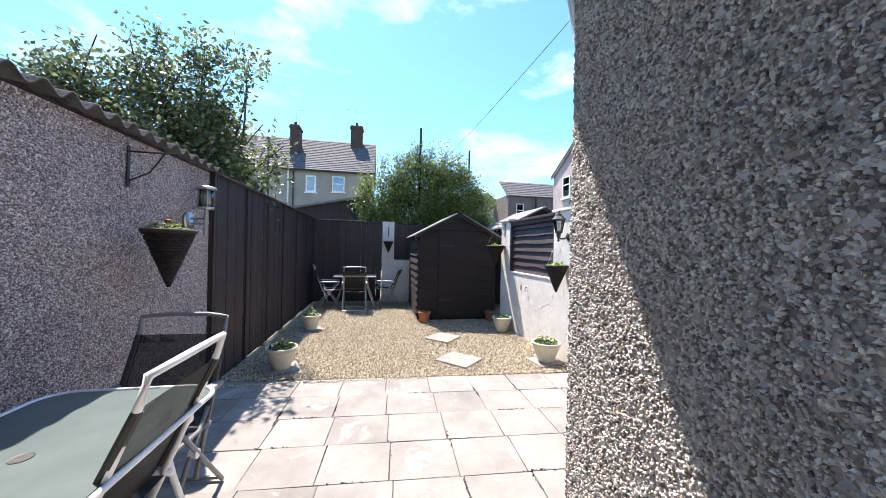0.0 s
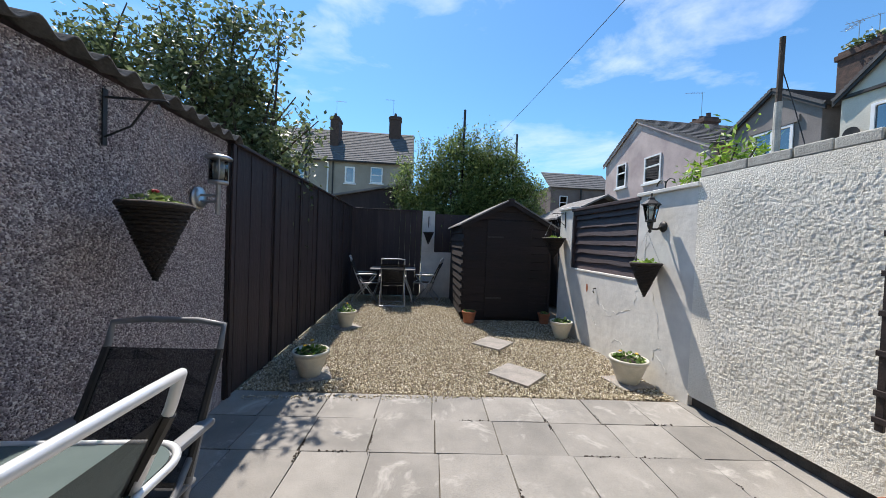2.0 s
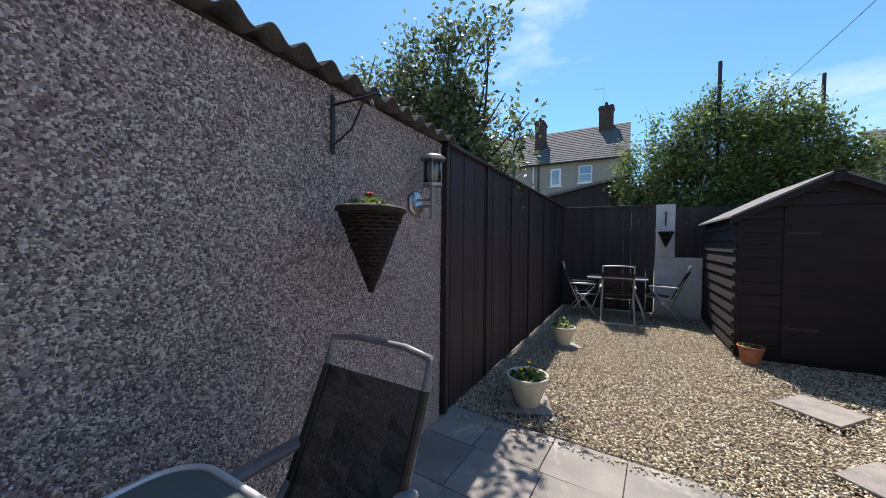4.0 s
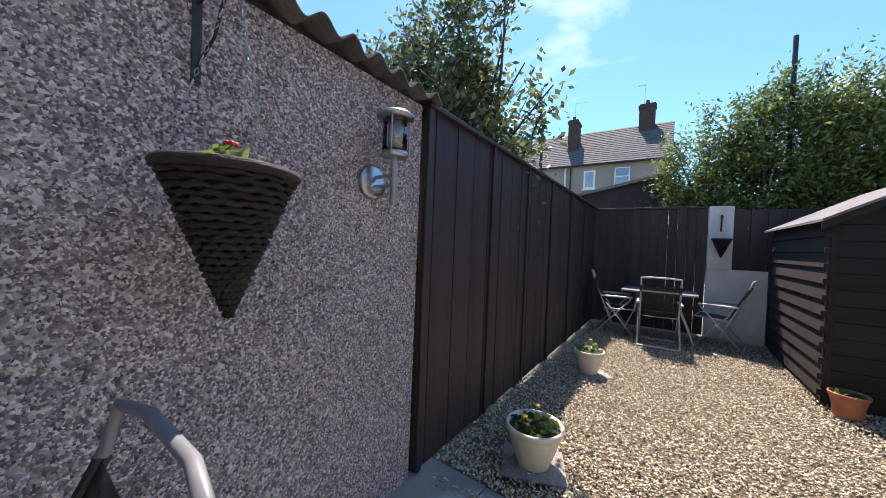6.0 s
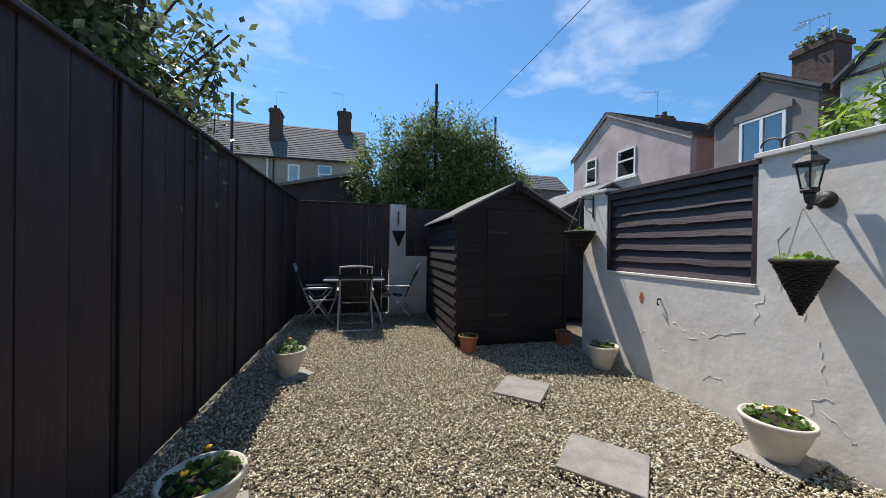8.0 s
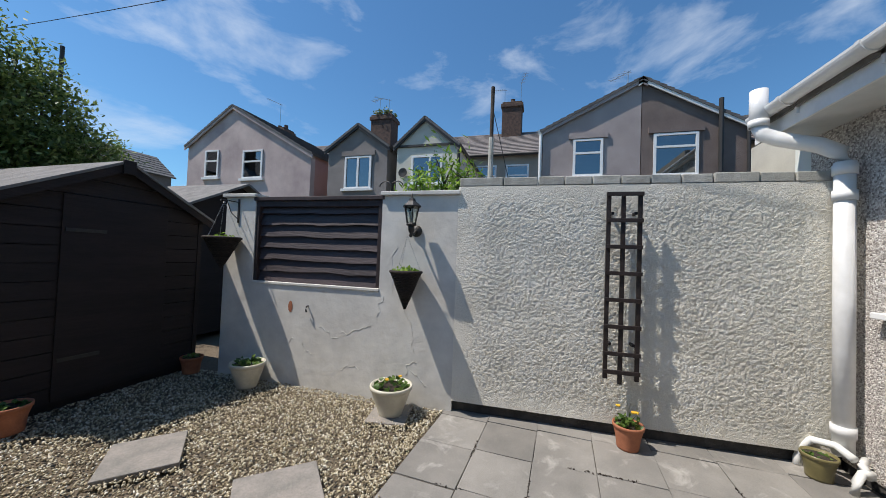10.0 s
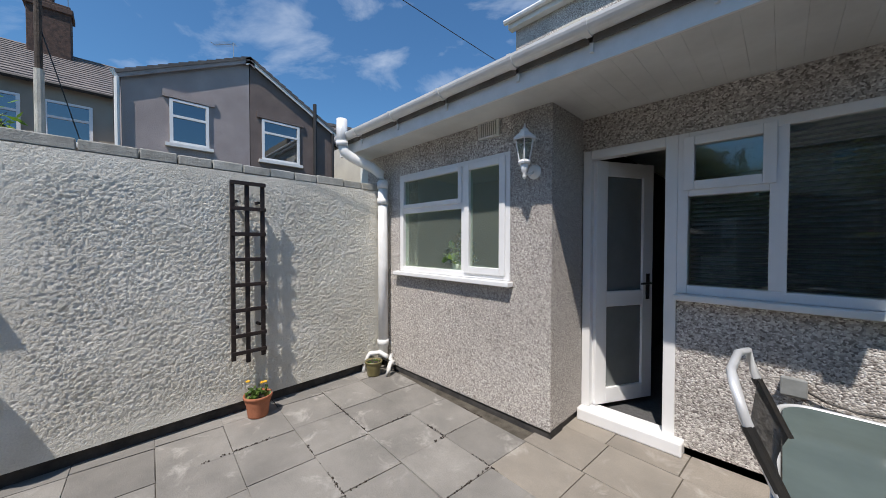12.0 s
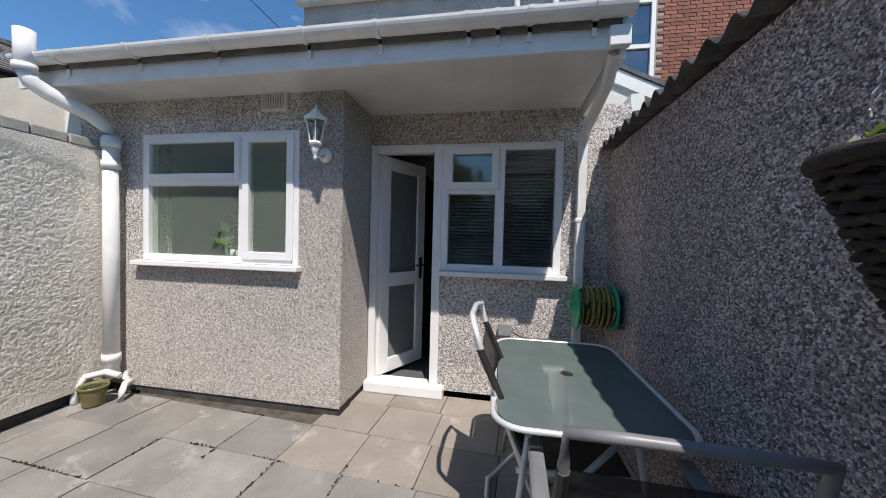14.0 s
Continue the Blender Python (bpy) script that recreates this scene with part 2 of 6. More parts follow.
SHEDW = material("brown_stained_shiplap", (0.02, 0.013, 0.0122), (0.011, 0.0075, 0.0072), scale=6, rough=0.8, bump=0.4, bump_scale=50, grain=0.25, stretch=(0.12, 1, 1), random_tint=0.18)
TRELLIS = material("dark_brown_trellis_wood", (0.028, 0.017, 0.014), (0.016, 0.011, 0.01), scale=10, rough=0.6, bump=0.3, bump_scale=90, grain=0.2)
FELT = material("mineral_roofing_felt", (0.23, 0.22, 0.21), (0.15, 0.145, 0.14), scale=5, rough=0.9, bump=0.5, bump_scale=250, grain=0.2)
UPVC = material("white_upvc", (0.84, 0.84, 0.83), (0.79, 0.79, 0.78), scale=3, rough=0.32)
UPVC_OLD = material("weathered_white_upvc", (0.78, 0.78, 0.75), (0.66, 0.66, 0.62), scale=5, rough=0.4, grain=0.05, bump_scale=40)
GLASS = glass_material("window_glass", (0.9, 0.95, 0.92), 0.0, 0.95)
FROST = hazy_glass("frosted_glass", (0.3, 0.32, 0.31), 0.35, 0.2)
TABLE_GLASS = hazy_glass("green_table_glass", (0.17, 0.215, 0.205), 0.25, 0.03)
MILKY = hazy_glass("obscured_window_glass", (0.5, 0.55, 0.5), 0.86, 0.02)
GUTTER = material("white_gutter", (0.82, 0.82, 0.81), (0.72, 0.72, 0.7), scale=6, rough=0.35)
SOFFIT = material("white_soffit_board", (0.72, 0.72, 0.7), (0.6, 0.6, 0.58), scale=2.5, rough=0.4)
ASBESTOS = material("weathered_corrugated_sheet", (0.12, 0.115, 0.11), (0.05, 0.05, 0.047), scale=7, rough=0.95, bump=0.6, bump_scale=70, grain=0.2)
IRON = material("black_iron", (0.018, 0.018, 0.018), (0.03, 0.026, 0.022), scale=30, rough=0.5, bump=0.2, bump_scale=200)
STEEL = material("brushed_steel", (0.5, 0.5, 0.49), (0.4, 0.4, 0.39), scale=20, rough=0.32, metal=1.0)
ALU = material("pale_painted_aluminium", (0.74, 0.75, 0.75), (0.66, 0.67, 0.67), scale=10, rough=0.35, metal=0.3)
# Pale aluminium again, darkened to carry the shade its pieces stand in.
ALU_SHADED = material("shaded_pale_aluminium", (0.22, 0.225, 0.23), (0.17, 0.175, 0.18), scale=10, rough=0.45, metal=0.1)
ALU_FAR = material("dull_grey_aluminium", (0.5, 0.51, 0.52), (0.42, 0.43, 0.44), scale=10, rough=0.4, metal=0.2)
FABRIC = mesh_fabric("black_textilene", (0.022, 0.022, 0.024), 0.16)
CREAM_POT = material("cream_plastic_pot", (0.66, 0.62, 0.5), (0.55, 0.52, 0.42), scale=9, rough=0.45, grain=0.05)
TERRACOTTA = material("terracotta", (0.42, 0.16, 0.08), (0.33, 0.12, 0.06), scale=14, rough=0.8, grain=0.12, bump=0.2, bump_scale=120)
OLIVE_POT = material("olive_glazed_pot", (0.2, 0.17, 0.07), (0.14, 0.12, 0.05), scale=12, rough=0.35)
WICKER = material("dark_wicker", (0.036, 0.026, 0.02), (0.016, 0.012, 0.01), scale=30, rough=0.8, grain=0.4, bump=0.8, bump_scale=90, stretch=(1, 1, 3), random_tint=0.3)
LEAF_TREE = leaf_material("holly_leaves", (0.05, 0.075, 0.03), (0.12, 0.16, 0.065), (0.26, 0.31, 0.16))
LEAF_BAMBOO = leaf_material("shrub_leaves", (0.065, 0.11, 0.03), (0.16, 0.225, 0.06), (0.33, 0.405, 0.13))
LEAF_LIME = leaf_material("bright_leaves", (0.1, 0.2, 0.02), (0.2, 0.34, 0.04), (0.36, 0.5, 0.08))
LEAF_POT = leaf_material("bedding_leaves", (0.03, 0.08, 0.015), (0.09, 0.17, 0.03), (0.2, 0.3, 0.07))
BARK = material("bark", (0.085, 0.065, 0.05), (0.045, 0.035, 0.028), scale=12, rough=0.9, bump=0.8, bump_scale=40)
YELLOW = material("yellow_petals", (0.75, 0.5, 0.03), (0.7, 0.36, 0.02), scale=30, rough=0.6)
RED = material("red_petals", (0.6, 0.03, 0.04), (0.45, 0.02, 0.03), scale=30, rough=0.6)
SLATE = material("roof_slate", (0.125, 0.122, 0.122), (0.075, 0.075, 0.078), scale=3, rough=0.9, bump=0.5, bump_scale=18, grain=0.15, random_tint=0.15)
SLATE_BROWN = material("brown_roof_slate", (0.22, 0.19, 0.175), (0.14, 0.125, 0.12), scale=3, rough=0.75, bump=0.5, bump_scale=18, grain=0.15, random_tint=0.15)
BRICK = material("red_brick", (0.29, 0.115, 0.075), (0.2, 0.075, 0.05), scale=30, rough=0.85, bump=0.3, bump_scale=120, grain=0.15, random_tint=0.25)
CHIMNEY = material("sooty_brick", (0.11, 0.065, 0.05), (0.05, 0.035, 0.03), scale=9, rough=0.9, bump=0.8, bump_scale=22, grain=0.25)
MORTAR = material("mortar", (0.36, 0.33, 0.28), (0.27, 0.25, 0.21), scale=20, rough=0.95)
HOUSE_GREY = material("grey_house_render", (0.26, 0.235, 0.22), (0.19, 0.17, 0.16), scale=1.2, rough=0.9, grain=0.2, bump=0.5, bump_scale=45)
HOUSE_MAUVE = material("mauve_grey_roughcast", (0.4, 0.345, 0.335), (0.32, 0.275, 0.265), scale=1.4, rough=0.9, grain=0.22, bump=0.6, bump_scale=45)
HOUSE_BROWN = material("brown_roughcast", (0.19, 0.15, 0.135), (0.14, 0.11, 0.1), scale=1.4, rough=0.9, grain=0.2, bump=0.6, bump_scale=45)
HOUSE_PINK = material("weathered_pink_render", (0.56, 0.46, 0.43), (0.38, 0.3, 0.29), scale=0.9, rough=0.9, grain=0.12, bump=0.4, bump_scale=30)
HOUSE_ROSE = material("rose_painted_render", (0.52, 0.3, 0.27), (0.43, 0.25, 0.22), scale=0.9, rough=0.9, grain=0.1)
HOUSE_CREAM = material("cream_house_render", (0.64, 0.62, 0.53), (0.54, 0.52, 0.45), scale=1.0, rough=0.9, grain=0.08, bump=0.3, bump_scale=30)
HOUSE_TAN = material("tan_terrace_render", (0.38, 0.34, 0.28), (0.3, 0.265, 0.215), scale=0.7, rough=0.9, grain=0.1)
DARK_TRIM = material("dark_bargeboard", (0.03, 0.028, 0.027), scale=8, rough=0.6)
DARK_GLASS = glass_material("far_window_glass", (0.25, 0.32, 0.36), 0.02, 0.75)
WHITE_BOARD = material("white_board", (0.8, 0.8, 0.78), (0.72, 0.72, 0.7), scale=4, rough=0.45)
ROOM = material("room_paint", (0.78, 0.8, 0.74), (0.72, 0.74, 0.68), scale=2, rough=0.9)
ROOM_UNLIT = material("unlit_room_tone", (0.07, 0.06, 0.06), (0.05, 0.045, 0.045), scale=2, rough=0.9)
CARPET = material("grey_mat", (0.1, 0.1, 0.1), (0.07, 0.07, 0.07), scale=30, rough=0.95, bump=0.4, bump_scale=200)
# Shed stain made lighter, with the grazing sun put into its colour.
PANEL = material("sunlit_dark_slats", (0.065, 0.048, 0.05), (0.035, 0.026, 0.028), scale=5, rough=0.6, bump=0.4, bump_scale=50, grain=0.25, stretch=(1, 0.15, 1), random_tint=0.25)
BLIND = material("grey_blind_slat", (0.34, 0.34, 0.33), (0.28, 0.28, 0.27), scale=10, rough=0.5)
HOSE = material("yellow_green_hose", (0.3, 0.25, 0.06), (0.2, 0.16, 0.04), scale=30, rough=0.5)
GREEN = material("green_plastic", (0.02, 0.36, 0.17), (0.015, 0.28, 0.13), scale=12, rough=0.35)
GREY_PLASTIC = material("grey_plastic", (0.3, 0.31, 0.3), (0.24, 0.25, 0.24), scale=15, rough=0.45)
EARTH = material("distant_ground", (0.16, 0.15, 0.11), (0.09, 0.1, 0.06), scale=0.4, rough=0.95, grain=0.15)


# ---- mesh helpers ----
def finish(name, bm, mat, smooth=False):
    bmesh.ops.recalc_face_normals(bm, faces=bm.faces)
    me = bpy.data.meshes.new(name)
    bm.to_mesh(me)
    bm.free()
    me.materials.append(mat)
    if smooth:
        me.polygons.foreach_set("use_smooth", [True] * len(me.polygons))
    return me


def part(name, bm, mat, parent, label="", smooth=False):
    ob = new(name, finish(name, bm, mat, smooth))
    ob.parent = parent
    if label:
        tagged(ob, label)
    return ob


def setting(name, bm, mat, label="", smooth=False):
    return tagged(new(name, finish(name, bm, mat, smooth)), label, "", "", "structure")


def thing(name, label, category, group="", at=(0, 0, 0), rz=0.0):
    ob = new(name)
    ob.matrix_basis = pose(*at, 0, 0, rz)
    return tagged(ob, label, category, group)


def box(bm, x0, x1, y0, y1, z0, z1, bevel=0.0, m=None):
    r = bmesh.ops.create_cube(bm, size=1.0)
    vs = r["verts"]
    for v in vs:
        v.co = Vector((x0 + (v.co.x + 0.5) * (x1 - x0), y0 + (v.co.y + 0.5) * (y1 - y0), z0 + (v.co.z + 0.5) * (z1 - z0)))
    if bevel:
        edges = list({e for v in vs for e in v.link_edges})
        vs = bmesh.ops.bevel(bm, geom=edges, offset=bevel, segments=2, affect="EDGES", profile=0.5)["verts"]
    if m is not None:
        for v in vs:
            v.co = m @ v.co
    return bm


def new_box(*a, **k):
    return box(bmesh.new(), *a, **k)


def tube(bm, pts, r, seg=8, closed=False):
    """A round bar along points."""
    pts = [Vector(p) for p in pts]
    rings = []
    n = len(pts)
    for i, p in enumerate(pts):
        a = pts[i - 1] if (i or closed) else p
        b = pts[(i + 1) % n] if (i < n - 1 or closed) else p
        d = (b - a).normalized()
        up = Vector((0, 0, 1)) if abs(d.z) < 0.95 else Vector((1, 0, 0))
        u = d.cross(up).normalized()
        w = d.cross(u)
        rr = r[i] if isinstance(r, (list, tuple)) else r
        rings.append([bm.verts.new(p + rr * (math.cos(q) * u + math.sin(q) * w)) for q in [2 * math.pi * k / seg for k in range(seg)]])
    pairs = list(zip(rings, rings[1:])) + ([(rings[-1], rings[0])] if closed else [])
    for a, b in pairs:
        for k in range(seg):
            bm.faces.new((a[k], a[(k + 1) % seg], b[(k + 1) % seg], b[k]))
    if not closed:
        bm.faces.new(rings[0])
        bm.faces.new(rings[-1])
    return bm


def lathe(bm, profile, seg=28, m=None):
    """Turn (radius, height) pairs about the z axis."""
    rings = []
    for r, z in profile:
        ring = [bm.verts.new((r * math.cos(2 * math.pi * k / seg), r * math.sin(2 * math.pi * k / seg), z)) for k in range(seg)]
        rings.append(ring)
    for a, b in zip(rings, rings[1:]):
        for k in range(seg):
            bm.faces.new((a[k], a[(k + 1) % seg], b[(k + 1) % seg], b[k]))
    for ring in (rings[0], rings[-1]):
        bm.faces.new(ring)
    if m is not None:
        for ring in rings:
            for v in ring:
                v.co = m @ v.co
    return bm


def prism(bm, outline, axis, a, b):
    """A polygon given in two axes, drawn out along the third from a to b."""
    def at(p, d):
        return {"x": (d, p[0], p[1]), "y": (p[0], d, p[1]), "z": (p[0], p[1], d)}[axis]
    lo = [bm.verts.new(at(p, a)) for p in outline]
    hi = [bm.verts.new(at(p, b)) for p in outline]
    bm.faces.new(lo)
    bm.faces.new(hi)
    n = len(outline)
    for i in range(n):
        bm.faces.new((lo[i], lo[(i + 1) % n], hi[(i + 1) % n], hi[i]))
    return bm


def along(p0, p1):
    """The frame of a wall from p0 to p1: x along it, y to its left."""
    d = Vector((p1[0] - p0[0], p1[1] - p0[1], 0))
    return Matrix.Translation((p0[0], p0[1], 0)) @ Matrix.Rotation(math.atan2(d.y, d.x), 4, "Z"), d.length


def raw(name, verts, faces, mat, smooth=False):
    me = bpy.data.meshes.new(name)
    me.from_pydata(verts, [], faces)
    me.materials.append(mat)
    if smooth:
        me.polygons.foreach_set("use_smooth", [True] * len(me.polygons))
    return me


def pieces(name, centres, sizes, normals_out, mat, rng, lift=0.25):
    """Many small irregular stones in one mesh: eight-sided lumps, each an island."""
    n = len(centres)
    base = np.array([(1, 0, 0), (0, 1, 0), (-1, 0, 0), (0, -1, 0), (0, 0, 1), (0, 0, -1)], float)
    f = np.array([(0, 1, 4), (1, 2, 4), (2, 3, 4), (3, 0, 4), (1, 0, 5), (2, 1, 5), (3, 2, 5), (0, 3, 5)])
    q = rng.normal(size=(n, 4))
    q /= np.linalg.norm(q, axis=1)[:, None]
    w, x, y, z = q.T
    rot = np.stack([np.stack([1 - 2 * (y * y + z * z), 2 * (x * y - z * w), 2 * (x * z + y * w)], -1),
                    np.stack([2 * (x * y + z * w), 1 - 2 * (x * x + z * z), 2 * (y * z - x * w)], -1),
                    np.stack([2 * (x * z - y * w), 2 * (y * z + x * w), 1 - 2 * (x * x + y * y)], -1)], 1)
    local = base[None] * rng.uniform(0.6, 1.2, (n, 6, 1)) * sizes[:, None, :]
    pts = np.einsum("nij,nkj->nki", rot, local) + centres[:, None, :] + np.asarray(normals_out)[None, None] * lift * sizes.mean(1)[:, None, None]
    faces = (f[None] + 6 * np.arange(n)[:, None, None]).reshape(-1, 3)
    me = bpy.data.meshes.new(name)
    me.from_pydata(pts.reshape(-1, 3).tolist(), [], faces.tolist())
    me.materials.append(mat)
    me.polygons.foreach_set("use_smooth", [True] * len(me.polygons))
    return new(name, me)


def rough_face(name, p0, p1, z0, z1, out, step, depth, scale, mat, parent, label=""):
    """A wall's uneven face as a fine sheet, standing `out` from the line p0-p1, to its right."""
    m, length = along(p0, p1)
    nx, nz = int(length / step), int((z1 - z0) / step)
    verts, faces = [], []
    for j in range(nz + 1):
        for i in range(nx + 1):
            u, w = length * i / nx, z0 + (z1 - z0) * j / nz
            k = 0.9 - 2.6 * abs(noise.noise(Vector((u * scale, w * scale, 3.1)))) + 0.7 * noise.noise(Vector((u * scale * 2.3, w * scale * 2.3, 9.0))) + 0.6 * noise.noise(Vector((u * 2, w * 2, 5.0)))
            edge = min(1.0, 8 * min(i / nx, 1 - i / nx, j / nz, 1 - j / nz) + 0.15)
            verts.append(m @ Vector((u, -(out + depth * k * edge), w)))
    for j in range(nz):
        for i in range(nx):
            a = j * (nx + 1) + i
            faces.append((a, a + 1, a + nx + 2, a + nx + 1))
    ob = new(name, raw(name, verts, faces, mat, True))
    ob.parent = parent
    return tagged(ob, label)


# ---- ground ----
bm = bmesh.new()
bmesh.ops.create_grid(bm, x_segments=8, y_segments=8, size=400)
for v in bm.verts:
    v.co.z = -0.12
setting("ground", bm, EARTH, "dull earth ground reaching away behind the gardens")

PITCH, PITCH_Y = 0.45, 0.415
EDGE_Y = 3.66
SKEW = -0.06
patio_bed = setting("patio", new_box(-1.85, 2.75, -0.1, EDGE_Y - 0.12, -0.1, -0.009), JOINT, "sandy mortar bed under concrete paving slabs")
gravel_bed = setting("gravel_bed", new_box(-1.85, 3.1, EDGE_Y - 0.12, 9.1, -0.1, -0.04), BED, "brown earth under loose golden gravel")

# ---- left: outbuilding wall, fence ----
LX = -1.81
LY, LZ = 3.53, 2.13
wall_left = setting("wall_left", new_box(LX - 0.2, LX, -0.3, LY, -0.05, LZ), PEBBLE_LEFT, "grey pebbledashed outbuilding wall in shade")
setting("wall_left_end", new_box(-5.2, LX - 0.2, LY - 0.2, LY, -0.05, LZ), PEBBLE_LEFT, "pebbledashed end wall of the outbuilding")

# corrugated roof: waves run along the wall, sheets climb away from it
verts, faces = [], []
NY, X0, X1 = 320, LX + 0.09, -5.2
for side in (0, 1):
    for i in range(NY + 1):
        y = -0.6 + (LY + 0.67) * i / NY
        wave = 0.026 * math.sin(2 * math.pi * y / 0.146)
        for x, z in ((X0, LZ + 0.04), (X1, LZ + 0.47)):
            verts.append((x + (0.012 * noise.noise(Vector((y * 4, 0, 1))) if x == X0 else 0), y, z + wave - 0.009 * side + 0.012 * noise.noise(Vector((y * 2, x, 0)))))
o = 2 * (NY + 1)
for i in range(NY):
    a = 2 * i
    faces += [(a, a + 1, a + 3, a + 2), (o + a, o + a + 2, o + a + 3, o + a + 1), (a, a + 2, o + a + 2, o + a)]
roof = new("outbuilding_roof", raw("outbuilding_roof", verts, faces, ASBESTOS, True))
tagged(roof, "mossy grey corrugated sheet roof edge on the outbuilding", "", "", "structure")
setting("outbuilding_wall_plate", new_box(LX - 0.15, LX - 0.01, -0.3, LY - 0.01, LZ, LZ + 0.025), FENCE, "dark timber plate under the corrugated sheets")

fence = tagged(new("fence_left"), "tall dark brown stained board fence in shade", "", "", "structure")
y, k = LY + 0.02, 0
rng = random.Random(4)
boards = []
for wdt in (0.1, 0.125, 0.15):
    boards.append(finish("board", new_box(0, 0.018, 0, wdt - 0.002, 0, 2.1, bevel=0.002), FENCE))
while y < 8.95:
    k = rng.choice((0, 1, 2))
    ob = new("board", boards[k])
    ob.matrix_basis = pose(LX + 0.0 + 0.004 * (len(fence.children) % 2) + rng.uniform(-0.002, 0.002), y, 0.03, 0, 0, 0)
    ob.parent = fence
    y += (0.1, 0.125, 0.15)[k]
for yp in (3.58, 4.35, 5.2, 6.15, 7.1, 8.0, 8.88):
    part("fence_post", new_box(LX - 0.1, LX - 0.002, yp, yp + 0.08, -0.05, 2.15, bevel=0.004), FENCE, fence)
for z in (0.35, 1.15, 1.8):
    part("fence_rail", new_box(LX - 0.06, LX - 0.002, 3.58, 8.95, z, z + 0.07), FENCE, fence)
part("capping", new_box(LX - 0.05, LX + 0.05, LY + 0.02, 8.95, 2.13, 2.158, bevel=0.005), FENCE, fence)
for yp in (LY + 0.02, 4.4, 5.2, 6.0, 6.95, 7.9):
    part("cover_strip", new_box(LX + 0.027, LX + 0.042, yp, yp + 0.045, 0.03, 2.125, bevel=0.003), FENCE, fence)

# ---- back boundary ----
setting("wall_back_low", new_box(-0.08, 0.9, 9.02, 9.17, -0.05, 1.12), RENDER_SMOOTH, "white painted low rear wall in shade")
setting("wall_back_pillar", new_box(-0.08, 0.23, 9.0, 9.2, 1.12, 2.14, bevel=0.008), RENDER_SMOOTH, "white painted pillar of the rear wall")
back_fence = tagged(new("fence_back"), "dark brown stained rear fence panel", "", "", "structure")
x = -1.84
while x < -0.2:
    part("board", new_box(x, x + 0.13, 9.02 + 0.008 * (len(back_fence.children) % 2), 9.04, 0.02, 2.11, bevel=0.003), FENCE, back_fence)
    x += 0.134
part("capping", new_box(-1.86, -0.1, 9.0, 9.07, 2.11, 2.145, bevel=0.004), FENCE, back_fence)
for z in (0.4, 1.5):
    part("fence_rail", new_box(-1.84, -0.1, 9.045, 9.09, z, z + 0.07), FENCE, back_fence)
upper_panel = tagged(new("fence_back_upper"), "dark stained fence panel above the white rear wall", "", "", "structure")
for i in range(13):
    part("board", new_box(0.24 + 0.2 * i, 0.435 + 0.2 * i, 9.06, 9.08, 1.125 if i < 4 else 0.0, 2.08, bevel=0.003), FENCE, upper_panel)
part("fence_rail", new_box(0.24, 2.8, 9.08, 9.12, 1.8, 1.87), FENCE, upper_panel)
part("fence_post", new_box(0.66, 0.74, 8.95, 9.015, 0.0, 1.14, bevel=0.004), FENCE, upper_panel, "dark upright post against the white wall")

# ---- right wall ----
RP0, RP1, RP2 = (2.36, 0.6), (2.245, 3.46), (2.2, 6.4)
m, length = along(RP0, RP1)
bm = new_box(0, length, -0.28, -0.02, 0.1, 2.04, m=m)
wall_right = setting("wall_right", bm, RENDER_WHITE, "rough white roughcast garden wall in full sun")
rough_face("roughcast", RP1, RP0, 0.1, 2.06, 0.006, 0.0085, 0.0056, 54, RENDER_WHITE, wall_right, "coarse white roughcast")
setting("wall_right_plinth", new_box(0, length, -0.3, -0.045, -0.08, 0.115, m=m), BITUMEN_AND_SHADE, "black painted base of the white wall")
coping = tagged(new("coping_right"), "row of grey concrete blocks capping the white wall", "", "", "structure")
u = 0.02
rng = random.Random(7)
while u < length - 0.1:
    w = rng.choice((0.22, 0.3, 0.44))
    w = min(w, length - u)
    part("coping_block", new_box(u, u + w - 0.008, -0.24, 0.0 + rng.uniform(0.0, 0.012), 2.063, 2.138 + rng.uniform(-0.006, 0.006), bevel=0.008, m=m), COPING, coping)
    u += w
m2, length2 = along(RP1, RP2)
PAN0, PAN1 = 0.77, 2.31
bm = bmesh.new()
box(bm, 0.0, PAN0, -0.22, 0.0, -0.05, 1.985, m=m2)
box(bm, PAN0, PAN1, -0.22, 0.0, -0.05, 1.06, m=m2)
box(bm, PAN1, 2.72, -0.22, 0.0, -0.05, 1.99, m=m2)
wall_right_low = setting("wall_right_low", bm, RENDER_SMOOTH, "smooth cream painted garden wall with cracked patches")
cap = tagged(new("coping_smooth"), "pale painted coping on the smooth wall", "", "", "structure")
part("coping_block", new_box(-0.02, PAN0 + 0.01, -0.25, 0.035, 1.987, 2.025, bevel=0.006, m=m2), RENDER_SMOOTH, cap)
part("coping_block", new_box(PAN1 - 0.02, 2.75, -0.25, 0.035, 1.992, 2.03, bevel=0.006, m=m2), RENDER_SMOOTH, cap)
part("ledge", new_box(PAN0, PAN1, -0.02, 0.012, 1.04, 1.07, bevel=0.006, m=m2), RENDER_SMOOTH, cap)

def crack(u, z, du, dz, seed, n=14, r=0.0022):
    """A raised lip of cracked paint wandering over the smooth wall."""
    rng = random.Random(seed)
    pts, a, b = [], u, z
    for i in range(n):
        pts.append(m2 @ Vector((a, 0.001, b)))
        a += du / n + rng.uniform(-0.022, 0.022)
        b += dz / n + rng.uniform(-0.022, 0.022)
    part("crack", tube(bmesh.new(), pts, r, 5), RENDER_SMOOTH, wall_right_low)


